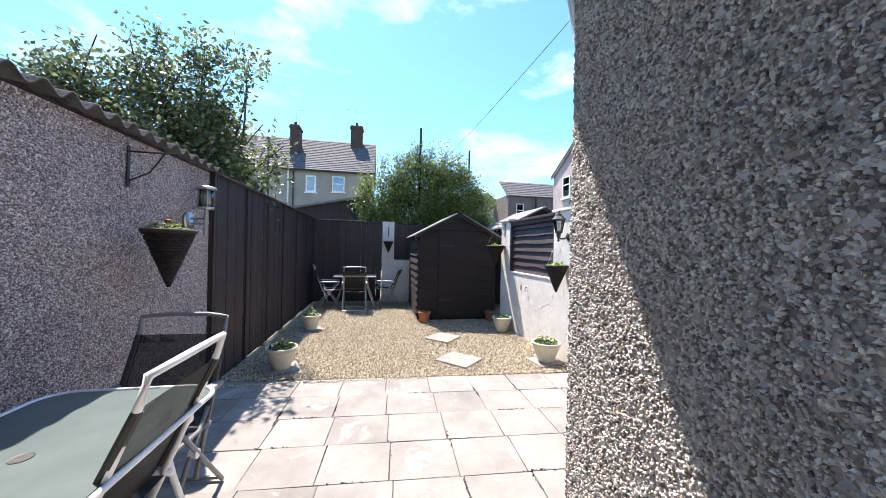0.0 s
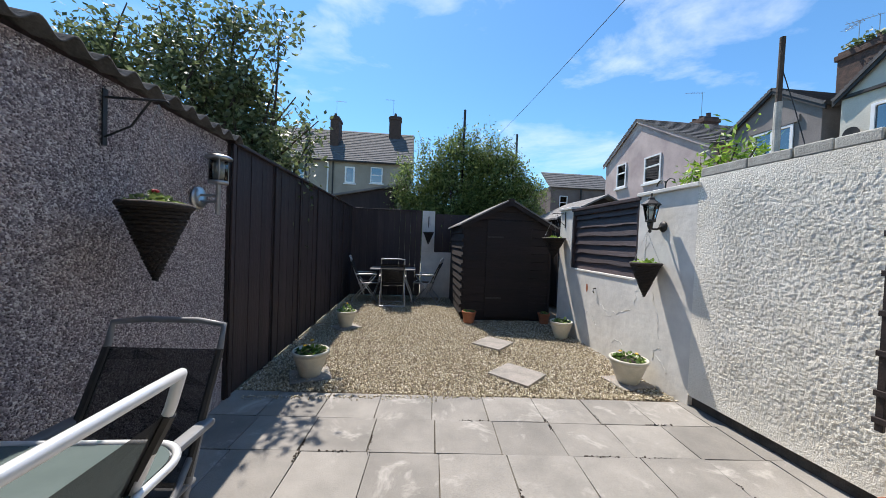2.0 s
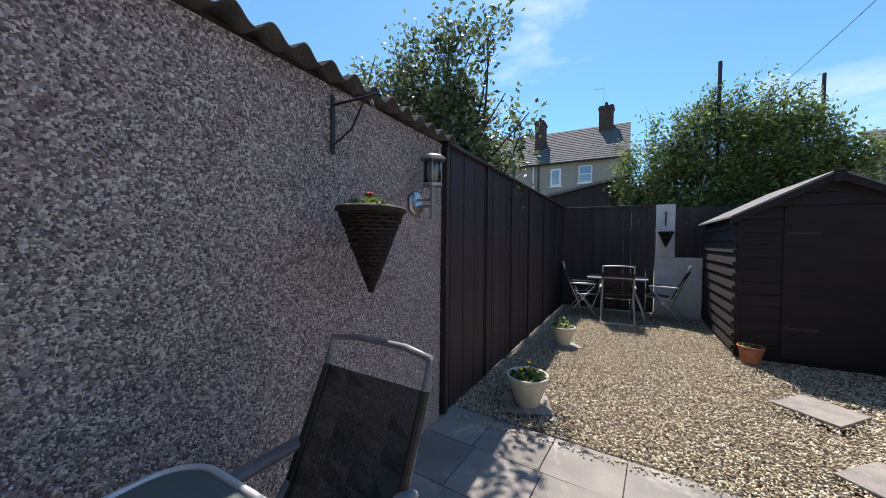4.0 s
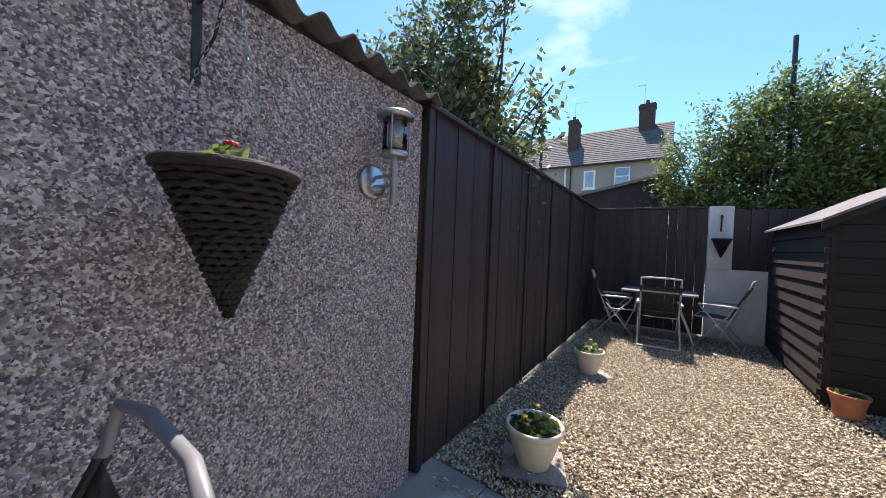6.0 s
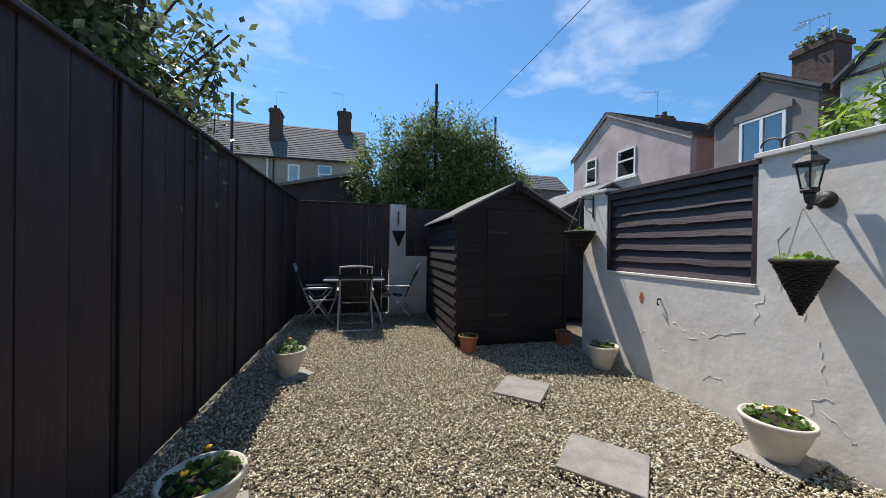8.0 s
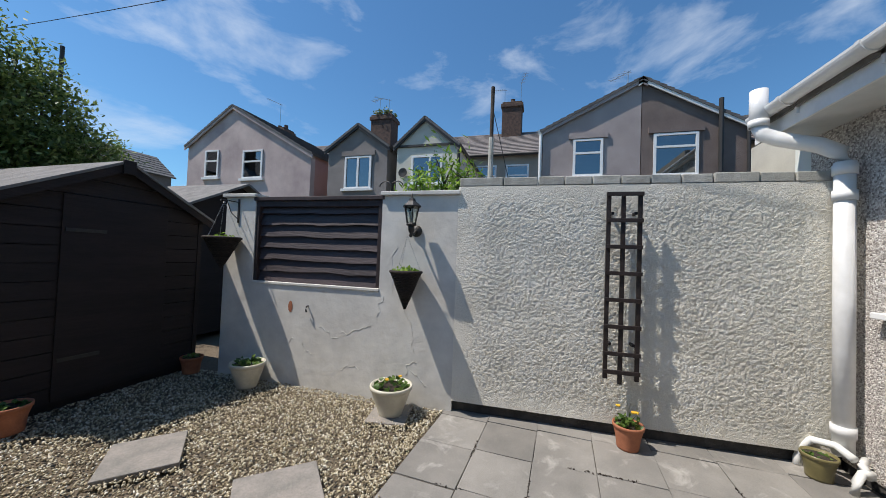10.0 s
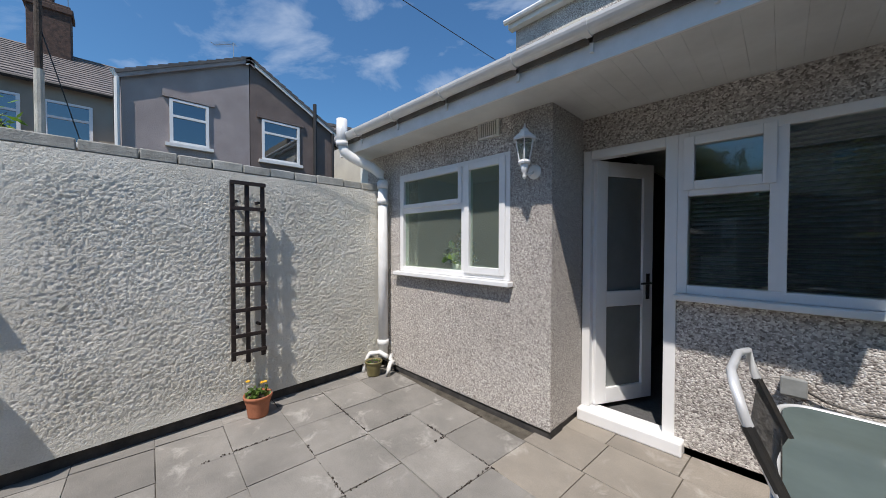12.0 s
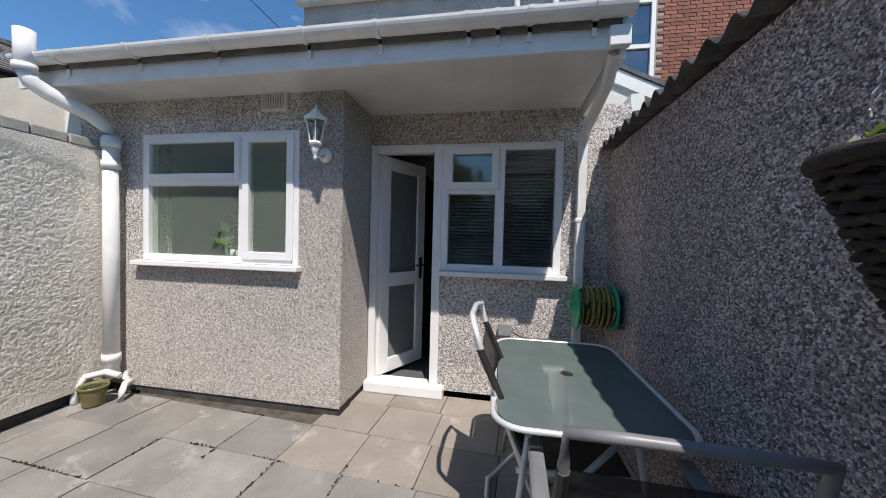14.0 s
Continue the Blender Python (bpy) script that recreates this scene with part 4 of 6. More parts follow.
part("hinge", new_box(SM - 0.38, SM - 0.1, SYF - 0.026, SYF - 0.019, 0.4, 0.43), IRON, shed)

# trellis strip on the shed's sunny corner, pale from the light
strip = tagged(new("corner_trellis"), "narrow dark lattice strip fixed to the shed corner", "trellis")
for i in range(11):
    part("slat", new_box(SX0 - 0.05, SX0 + 0.012, SYF - 0.03, SYF - 0.013, 0.1 + i * 0.145, 0.16 + i * 0.145, 0.003), SHEDW, strip)
part("upright", new_box(SX0 - 0.02, SX0 - 0.008, SYF - 0.0125, SYF + 0.008, 0.0, 1.68), SHEDW, strip)

# neighbours' sheds behind the fences
lean = tagged(new("lean_to_shed"), "dark lean-to shed with a sloping roof behind the rear fence", "shed")
part("wall", prism(bmesh.new(), [(-2.5, 0.0), (-0.84, 0.0), (-0.84, 2.83), (-2.5, 2.5)], "y", 10.0, 11.6), FENCE, lean)
part("roof", prism(bmesh.new(), [(-2.6, 2.48), (-0.78, 2.86), (-0.78, 2.92), (-2.6, 2.54)], "y", 9.9, 11.7), FELT, lean)
part("post", new_box(-0.86, -0.76, 9.93, 10.0, 0.0, 2.88), FENCE, lean)
far_shed = tagged(new("neighbour_shed"), "brown neighbouring shed with a pale felt apex roof", "shed")
part("wall", prism(bmesh.new(), [(3.0, 0.0), (5.0, 0.0), (5.0, 2.05), (4.0, 2.55), (3.0, 2.05)], "y", 8.0, 9.6), SHEDW, far_shed)
for s in (-1, 1):
    part("roof_panel", prism(bmesh.new(), [(4.0, 2.56), (4.0, 2.6), (4.0 + s * 1.15, 2.03), (4.0 + s * 1.15, 1.99)], "y", 7.8, 9.8), FELT, far_shed)

# ---- garden furniture ----
def folding_chair(at, rz, frame_mat, fabric, label, group):
    """A folding mesh chair; the sitter looks along +y."""
    t = thing("folding_chair", label, "chair", group, at, rz)
    w = 0.235
    top, low = (-0.36, 0.99), (-0.14, 0.4)
    part("back_frame", tube(bmesh.new(), [(-w, -0.05, 0.18), (-w, low[0], low[1]), (-w, top[0] + 0.02, top[1] - 0.08), (-w, top[0], top[1]), (-w * 0.5, top[0] - 0.02, top[1] + 0.012), (w * 0.5, top[0] - 0.02, top[1] + 0.012), (w, top[0], top[1]), (w, top[0] + 0.02, top[1] - 0.08), (w, low[0], low[1]), (w, -0.05, 0.18)], 0.0135, 8), frame_mat, t, smooth=True)
    bm = bmesh.new()
    n = 10
    grid = []
    for j in range(n + 1):
        f = j / n
        y = low[0] + 0.02 + (top[0] + 0.03 - low[0] - 0.02) * f
        z = low[1] + 0.03 + (top[1] - 0.13 - low[1]) * f
        sag = 0.03 * math.sin(math.pi * f)
        grid.append([bm.verts.new((x, y - sag * (1 - (x / w) ** 2), z)) for x in (-w + 0.008, -w * 0.5, 0, w * 0.5, w - 0.008)])
    for r0, r1 in zip(grid, grid[1:]):
        for i in range(4):
            bm.faces.new((r0[i], r0[i + 1], r1[i + 1], r1[i]))
    bmesh.ops.solidify(bm, geom=bm.faces[:], thickness=0.003)
    part("backrest", bm, fabric, t)
    for s in (-1, 1):
        part("edge_band", tube(bmesh.new(), [(s * w, low[0] + 0.0, low[1] + 0.06), (s * w, top[0] + 0.025, top[1] - 0.1)], 0.016, 8), IRON, t)
        part("armrest", new_box(s * w - 0.028 + s * 0.02, s * w + 0.028 + s * 0.02, -0.24, 0.22, 0.61, 0.64, 0.012), frame_mat, t)
        part("front_leg", tube(bmesh.new(), [(s * (w + 0.02), -0.3, 0.01), (s * (w + 0.02), -0.02, 0.34), (s * (w + 0.02), 0.2, 0.6)], 0.0125, 8), frame_mat, t, smooth=True)
        part("rear_leg", tube(bmesh.new(), [(s * (w - 0.0), 0.24, 0.01), (s * (w - 0.0), 0.0, 0.34), (s * (w - 0.0), -0.16, 0.52)], 0.0125, 8), frame_mat, t, smooth=True)
        part("joint", lathe(bmesh.new(), [(0, -0.02), (0.025, -0.02), (0.025, 0.02), (0, 0.02)], 14, pose(s * (w + 0.01), -0.01, 0.34, 0, 90)), WHITE_BOARD, t)
    for y in (-0.3, 0.24):
        part("foot_bar", tube(bmesh.new(), [(-w - 0.02, y, 0.022), (w + 0.02, y, 0.022)], 0.012, 8), frame_mat, t)
    bm = bmesh.new()
    grid = []
    for j in range(7):
        f = j / 6
        grid.append([bm.verts.new((x, -0.16 + 0.42 * f, 0.42 + 0.02 * f - 0.03 * math.sin(math.pi * f) * (1 - (x / w) ** 2))) for x in (-w + 0.01, 0, w - 0.01)])
    for r0, r1 in zip(grid, grid[1:]):
        for i in range(2):
            bm.faces.new((r0[i], r0[i + 1], r1[i + 1], r1[i]))
    bmesh.ops.solidify(bm, geom=bm.faces[:], thickness=0.003)
    part("seat", bm, fabric, t)
    part("seat_frame", tube(bmesh.new(), [(-w, -0.18, 0.42), (-w, 0.26, 0.44), (w, 0.26, 0.44), (w, -0.18, 0.42)], 0.012, 8), frame_mat, t, smooth=True)
    return t


side_chair = folding_chair((-1.24, 1.32, 0), 90, ALU, FABRIC, "pale framed folding chair with black mesh pushed under the glass table", "chairs round the glass table")
folding_chair((-1.36, 1.88, 0), 178, ALU_SHADED, FABRIC, "folding chair with black mesh at the table end, frame darkened as shaded", "chairs round the glass table")
side_chair.scale = (1.05, 1.05, 1.05)


def rounded(x0, x1, y0, y1, r, n=8):
    pts = []
    for cx, cy, a in ((x1 - r, y1 - r, 0), (x0 + r, y1 - r, 90), (x0 + r, y0 + r, 180), (x1 - r, y0 + r, 270)):
        for k in range(n + 1):
            q = radians(a + 90 * k / n)
            pts.append((cx + r * math.cos(q), cy + r * math.sin(q)))
    return pts


table = thing("garden_table", "rectangular green glass patio table with rounded metal rim", "table")
TX0, TX1, TY0, TY1, TZ = -1.66, -0.95, 0.68, 1.78, 0.735
ob = part("glass_top", prism(bmesh.new(), rounded(TX0 + 0.015, TX1 - 0.015, TY0 + 0.015, TY1 - 0.015, 0.11), "z", TZ - 0.004, TZ + 0.002), TABLE_GLASS, table)
part("rim", tube(bmesh.new(), [(x, y, TZ - 0.004) for x, y in rounded(TX0, TX1, TY0, TY1, 0.12)], 0.0115, 10, True), ALU, table, smooth=True)
part("parasol_ring", lathe(bmesh.new(), [(0.0, 0.003), (0.026, 0.003), (0.03, 0.004), (0.03, -0.01), (0.018, -0.01)], 18, pose((TX0 + TX1) / 2, (TY0 + TY1) / 2, TZ)), IRON, table)
for sx, x in ((1, TX0 + 0.06), (-1, TX1 - 0.06)):
    for sy, y in ((1, TY0 + 0.08), (-1, TY1 - 0.08)):
        part("leg", tube(bmesh.new(), [(x + sx * 0.1, y + sy * 0.14, TZ - 0.02), (x + sx * 0.06, y + sy * 0.09, 0.4), (x, y, 0.01)], 0.014, 8), ALU, table, smooth=True)
for y in (TY0 + 0.22, TY1 - 0.22):
    part("cross_bar", tube(bmesh.new(), [(TX0 + 0.1, y, TZ - 0.03), (TX1 - 0.1, y, TZ - 0.03)], 0.011, 8), ALU, table)

far_table = thing("garden_table", "small white topped garden table at the far end, top darkened as shaded", "table", "", (-0.72, 8.4, 0))
# White top given the shaded tone of the far corner.
part("tabletop", prism(bmesh.new(), rounded(-0.5, 0.5, -0.35, 0.35, 0.08), "z", 0.72, 0.745), ALU_SHADED, far_table)
for sx in (-1, 1):
    for sy in (-1, 1):
        part("leg", tube(bmesh.new(), [(sx * 0.28, sy * 0.22, 0.72), (sx * 0.3, sy * 0.24, 0.45), (sx * 0.42, sy * 0.3, 0.15), (sx * 0.46, sy * 0.31, 0.01)], 0.014, 8), ALU, far_table, smooth=True)
for at, rz in (((-0.7, 7.9, 0), 3), ((-1.3, 8.25, 0), -82), ((0.05, 8.45, 0), 78)):
    folding_chair(at, rz, ALU_FAR, FABRIC, "pale grey framed folding chair at the far garden table", "chairs round the far table")


# ---- plants and pots ----
def leaf_cloud(name, centres, size, mat, parent, seed, aspect=0.5, droop=0.3):
    """Leaves as bent diamonds, each an island, round the given points."""
    rng = np.random.default_rng(seed)
    c = np.asarray(centres, float)
    n = len(c)
    d = rng.normal(size=(n, 3))
    d[:, 2] = d[:, 2] * 0.7 - droop * 0.5
    d /= np.linalg.norm(d, axis=1)[:, None]
    up = rng.normal(size=(n, 3)) + (0, 0, 1.2)
    s = np.cross(d, up)
    s /= np.linalg.norm(s, axis=1)[:, None] + 1e-9
    nrm = np.cross(s, d)
    L = size * rng.uniform(0.6, 1.3, (n, 1))
    W = L * aspect * 0.5
    p0 = c - d * L * 0.5
    p1 = c + s * W - nrm * W * 0.3
    p2 = c + d * L * 0.5 - nrm * L * 0.12
    p3 = c - s * W - nrm * W * 0.3
    pts = np.stack([p0, p1, p2, p3], 1).reshape(-1, 3)
    k = 4 * np.arange(n)
    faces = np.concatenate([np.stack([k, k + 1, k + 2], 1), np.stack([k, k + 2, k + 3], 1)])
    ob = new(name, raw(name, pts.tolist(), faces.tolist(), mat))
    ob.parent = parent
    return ob


def tuft(parent, z, r, h, count, seed, mat=LEAF_POT, blooms=(), size=0.05, off=0.0, flat=1.0):
    rng = np.random.default_rng(seed)
    a, q = rng.uniform(0, 2 * math.pi, count), np.sqrt(rng.uniform(0, 1, count)) * r
    lump = 0.5 + 0.5 * np.sin(a * 3 + seed)
    pts = np.stack([q * np.cos(a), off + flat * q * np.sin(a), z + h * rng.uniform(0, 1, count) * (1 - (q / r) ** 2 * 0.7) * (0.45 + 0.55 * lump)], 1)
    leaf_cloud("leaves", pts, size, mat, parent, seed, 0.75, -0.2)
    for i, bmat in enumerate(blooms):
        x, y = r * 0.6 * math.cos(seed + i * 2.2), off + flat * r * 0.6 * math.sin(seed * 1.7 + i * 2.2)
        bm = bmesh.new()
        for k in range(5):
            q = 2 * math.pi * k / 5
            bmesh.ops.create_icosphere(bm, subdivisions=1, radius=0.009, matrix=pose(x + 0.01 * math.cos(q), y + 0.01 * math.sin(q), z + h * 0.9 + 0.01 * (i % 2)))
        part("flower", bm, bmat, parent)


def pot(name, at, r, h, mat, label, group, seed, blooms=(YELLOW,), foot=0.56, th=0.1, leaves=90):
    t = thing(name, label, "plant pot", group, at, seed * 40.0)
    f = r * foot
    part("body", lathe(bmesh.new(), [(0, 0.0), (f, 0.0), (f * 1.02, 0.012), (r * 0.8, h * 0.5), (r * 0.93, h * 0.8), (r * 0.93, h * 0.84), (r, h * 0.86), (r * 1.02, h * 0.95), (r, h), (r * 0.93, h), (r * 0.88, h * 0.86), (0.0, h * 0.85)], 36), mat, t, smooth=True)
    part("soil", lathe(bmesh.new(), [(0, h * 0.9), (r * 0.5, h * 0.905), (r * 0.9, h * 0.89), (r * 0.9, h * 0.86), (0, h * 0.86)], 24), SOIL, t)
    tuft(t, h * 0.9, r * 0.85, th, leaves, seed, LEAF_POT, blooms)
    return t


G1 = "cream pots along the gravel"
GZ = 0.012
pot("plant_pot", (-1.27, 4.1, GZ), 0.175, 0.25, CREAM_POT, "round cream plastic pot with small yellow flowers", G1, 1, (YELLOW, YELLOW))
pot("plant_pot", (-1.29, 5.98, GZ), 0.155, 0.25, CREAM_POT, "round cream plastic pot with a taller seedling", G1, 2, (YELLOW,), th=0.16)
pot("plant_pot", (2.0, 5.55, GZ), 0.165, 0.25, CREAM_POT, "round cream plastic pot beside the cream wall", G1, 3, ())
pot("plant_pot", (2.0, 3.95, GZ), 0.185, 0.25, CREAM_POT, "round cream plastic pot with yellow pansies on a slate", G1, 4, (YELLOW, YELLOW))
G2 = "terracotta pots"
pot("plant_pot", (0.72, 6.38, GZ), 0.125, 0.2, TERRACOTTA, "terracotta pot with a low plant at the shed corner", G2, 5, (), 0.72, 0.05, 50)
pot("plant_pot", (2.08, 6.42, GZ), 0.11, 0.18, TERRACOTTA, "small terracotta pot before the shed", G2, 6, (), 0.72, 0.06, 40)
pot("plant_pot", (2.15, 2.035, 0.004), 0.11, 0.18, TERRACOTTA, "terracotta pot with orange flowers by the white wall", G2, 7, (YELLOW, YELLOW, YELLOW), 0.7, 0.13, 80)
pot("plant_pot", (2.2, 0.86, 0.004), 0.095, 0.16, OLIVE_POT, "small olive glazed pot beside the soil pipe", G2, 8, (), 0.7, 0.03, 12)
for x, y, rz in ((-1.27, 4.1, 20), (-1.29, 5.98, 40), (2.0, 3.95, 10)):
    tile = tagged(new("slate_tile", finish("slate_tile", new_box(-0.19, 0.19, -0.17, 0.17, 0.0, 0.016, 0.004), STEP_STONE)), "grey slate tile lying under a cream pot", "tile", "tiles under pots")
    tile.matrix_basis = pose(x, y, -0.004, 0, 0, rz)


def cone_basket(at, rz, r, h, label, seed, leaf_mat, leaves, group, chain_up, blooms=(), bracket=False, flat=1.0, gap=0.0):
    """A cone-shaped wicker basket hung by chains; the wall is at local y = 0, the basket stands out along +y."""
    t = thing("hanging_basket", label, "hanging basket", group, at, rz)
    d = r * flat + 0.012 + gap
    c = Matrix.Translation((0, d, 0)) @ Matrix.Diagonal((1, flat, 1, 1))
    rows_n = 21
    for i in range(rows_n):
        f = i / rows_n
        rr = r * (0.04 + 0.96 * f)
        z = -h + h * f
        bm = bmesh.new()
        pts = []
        for k in range(48):
            a = 2 * math.pi * k / 48
            q = rr + 0.0055 * math.sin(k * math.pi * 0.5 + 0.6 + (i % 2) * math.pi)
            pts.append(c @ Vector((q * math.cos(a), q * math.sin(a), z + 0.004 * math.sin(k * 1.9 + i * 2.3))))
        tube(bm, pts, h / rows_n * 0.5, 5, True)
        part("wicker_band", bm, WICKER, t, smooth=True)
    part("liner", lathe(bmesh.new(), [(0.0, -h * 0.98), (0.005, -h * 0.97), (r * 0.95, 0.0), (r * 0.85, 0.008), (0.0, -0.01)], 24, c), WICKER, t)
    part("rim", tube(bmesh.new(), [c @ Vector((r * 1.02 * math.cos(2 * math.pi * k / 32), r * 1.02 * math.sin(2 * math.pi * k / 32), 0.0)) for k in range(32)], 0.014, 8, True), WICKER, t, smooth=True)
    hub = Vector((0, d, chain_up))
    for k in range(3):
        a = radians(90 + 120 * k)
        p = c @ Vector((r * math.cos(a), r * math.sin(a), 0.0))
        bm = bmesh.new()
        links = 16
        for j in range(links):
            u, v = p.lerp(hub, j / links), p.lerp(hub, (j + 0.75) / links)
            side = Vector((0.005 if j % 2 else 0, 0 if j % 2 else 0.005, 0))
            tube(bm, [u, (u + v) / 2 + side, v, (u + v) / 2 - side], 0.0016, 4, True)
        part("chain", bm, STEEL, t)
    if leaves:
        tuft(t, -0.01, r * 0.84, 0.09, leaves, seed, leaf_mat, blooms, 0.042, d, flat)
    if bracket:
        z0 = chain_up
        part("bracket_plate", new_box(-0.012, 0.012, 0.0, 0.006, z0 - 0.22, z0 + 0.05), IRON, t)
        part("bracket_arm", tube(bmesh.new(), [(0, 0.004, z0 + 0.012), (0, d + 0.03, z0 + 0.012), (0, d + 0.05, z0 + 0.0), (0, d + 0.04, z0 - 0.012)], 0.006, 6), IRON, t)
        part("bracket_stay", tube(bmesh.new(), [(0, 0.004, z0 - 0.18), (0, d * 0.5, z0 - 0.12), (0, d * 0.85, z0 + 0.01)], 0.005, 6), IRON, t)
    return t


G3 = "hanging wicker cone baskets"
cone_basket((LX + 0.012, 2.44, 1.52), -90, 0.15, 0.36, "large brown wicker cone basket with leafy plants and a red flower", 11, LEAF_BAMBOO, 190, G3, 0.5, (RED,), True, 0.9, 0.1)
cone_basket((2.237, 3.89, 1.255), 90, 0.137, 0.33, "brown wicker cone basket of lime leaves under the lantern", 12, LEAF_LIME, 120, G3, 0.33)
cone_basket((2.202, 6.0, 1.52), 90, 0.17, 0.32, "brown wicker cone basket on the white pillar", 13, LEAF_LIME, 90, G3, 0.4, (), True)
cone_basket((0.075, 8.99, 1.6), 180, 0.12, 0.28, "small dark wicker cone basket on the rear pillar", 14, LEAF_LIME, 0, G3, 0.35, (), True)

# ---- trellis on the white wall ----
trellis = tagged(new("wall_trellis"), "dark brown wooden ladder trellis fixed to the white wall", "trellis")
mt, _ = along(RP0, RP1)
# wall coordinate of the trellis: u runs from the house
TU0, TU1, TB, TT = 1.36, 1.62, 0.49, 1.97
for u in (TU0, (TU0 + TU1) / 2 - 0.01, TU1 - 0.032):
    drop = 0.035 if u == (TU0 + TU1) / 2 - 0.01 else 0.0
    part("upright", new_box(u, u + 0.032, 0.085, 0.107, TB - drop, TT, 0.002, mt), TRELLIS, trellis)
for i in range(8):
    z = TT - 0.026 - i * 0.211 if i < 7 else TB + 0.045
    part("rung", new_box(TU0 - 0.004, TU1 + 0.004, 0.1075, 0.125, z, z + 0.031, 0.002, mt), TRELLIS, trellis)
for u in (TU0 + 0.03, TU1 - 0.06):
    for z in (0.75, 1.8):
        part("spacer", new_box(u, u + 0.02, 0.0, 0.085, z, z + 0.02, 0, mt), TRELLIS, trellis)

# ---- left wall fittings ----
lamp = thing("wall_light", "round steel outdoor wall light with a cylinder shade", "wall light", "", (LX + 0.006, 3.16, 1.635), -90)
part("wall_plate", lathe(bmesh.new(), [(0, 0), (0.075, 0), (0.075, 0.012), (0.06, 0.022), (0, 0.022)], 28, pose(0, 0, 0, -90)), STEEL, lamp, smooth=True)
for dz in (-0.02, 0.02):
    part("arm", tube(bmesh.new(), [(0, 0.015, dz), (0, 0.12, dz)], 0.008, 8), STEEL, lamp)
part("stem", tube(bmesh.new(), [(0, 0.125, -0.1), (0, 0.125, 0.1)], 0.014, 10), STEEL, lamp)
part("base_disc", lathe(bmesh.new(), [(0, 0.095), (0.055, 0.095), (0.055, 0.115), (0, 0.115)], 24, pose(0, 0.125, 0)), STEEL, lamp, smooth=True)
ob = part("glass", lathe(bmesh.new(), [(0.05, 0.115), (0.05, 0.25)], 24, pose(0, 0.125, 0)), GLASS, lamp, smooth=True)
part("reflector", lathe(bmesh.new(), [(0, 0.12), (0.03, 0.12), (0.03, 0.24), (0, 0.24)], 16, pose(0, 0.125, 0)), GREY_PLASTIC, lamp, smooth=True)
for k in range(3):
    a = radians(30 + 120 * k)
    part("bar", tube(bmesh.new(), [(0.062 * math.cos(a), 0.125 + 0.062 * math.sin(a), 0.1), (0.062 * math.cos(a), 0.125 + 0.062 * math.sin(a), 0.26)], 0.004, 6), STEEL, lamp)
part("cap", lathe(bmesh.new(), [(0, 0.25), (0.075, 0.25), (0.078, 0.262), (0.06, 0.275), (0, 0.285)], 24, pose(0, 0.125, 0)), STEEL, lamp, smooth=True)

lamp.scale = (1.1, 1.1, 1.1)
reel = thing("hose_reel", "green hose reel wound with yellow hose on the wall", "hose reel", "", (LX + 0.004, 0.4, 0.93), -90)
for y in (0.05, 0.3):
    part("flange", lathe(bmesh.new(), [(0.1, -0.008), (0.165, -0.008), (0.172, 0.0), (0.165, 0.008), (0.1, 0.008)], 32, pose(0, y, 0, -90)), GREEN, reel, smooth=True)
    for k in range(5):
        a = 2 * math.pi * k / 5
        part("spoke", tube(bmesh.new(), [(0.03 * math.cos(a), y, 0.03 * math.sin(a)), (0.11 * math.cos(a), y, 0.11 * math.sin(a))], 0.012, 6), GREEN, reel)
part("hub", tube(bmesh.new(), [(0, 0.0, 0), (0, 0.34, 0)], 0.045, 16), GREEN, reel, smooth=True)
bm = bmesh.new()
pts = []
for k in range(420):
    a = 2 * math.pi * k / 24
    lay = k // 150
    f = (k % 150) / 150
    yy = 0.07 + 0.21 * (f if lay % 2 == 0 else 1 - f)
    q = 0.1 + 0.02 * lay + 0.006 * math.sin(k * 0.7)
    pts.append((q * math.cos(a), yy, q * math.sin(a)))
tube(bm, pts, 0.0105, 6)
part("hose", bm, HOSE, reel, smooth=True)
part("wall_plate", new_box(-0.06, 0.06, 0.0, 0.012, -0.1, 0.1, 0.003), IRON, reel)

box_out = tagged(new("outdoor_socket"), "grey weatherproof socket box on the wall", "socket")
part("body", new_box(-1.06, -0.96, RY, RY + 0.07, 0.59, 0.69, 0.008), GREY_PLASTIC, box_out)
part("lid", new_box(-1.065, -0.955, RY + 0.07, RY + 0.09, 0.6, 0.705, 0.008), GREY_PLASTIC, box_out)
part("cable", tube(bmesh.new(), [(-1.06, RY + 0.03, 0.63), (-1.14, RY + 0.025, 0.59), (-1.25, RY + 0.02, 0.57), (-1.38, RY + 0.03, 0.585), (-1.42, RY + 0.02, 0.55)], 0.006, 6), IRON, box_out)
tap = tagged(new("garden_tap"), "brass and white outdoor tap fitting on the wall", "tap")
part("body", tube(bmesh.new(), [(-1.38, RY, 0.54), (-1.38, RY + 0.07, 0.54), (-1.38, RY + 0.085, 0.48)], 0.013, 8), CREAM_POT, tap)
part("handle", tube(bmesh.new(), [(-1.38, RY + 0.05, 0.55), (-1.38, RY + 0.05, 0.59)], 0.012, 8), CREAM_POT, tap)
inner = tagged(new("waste_outlet"), "short white waste pipe outlet on the wall", "pipe")
part("pipe", tube(bmesh.new(), [(-1.24, RY, 0.53), (-1.24, RY + 0.1, 0.53), (-1.24, RY + 0.11, 0.46)], 0.02, 10), UPVC_OLD, inner)

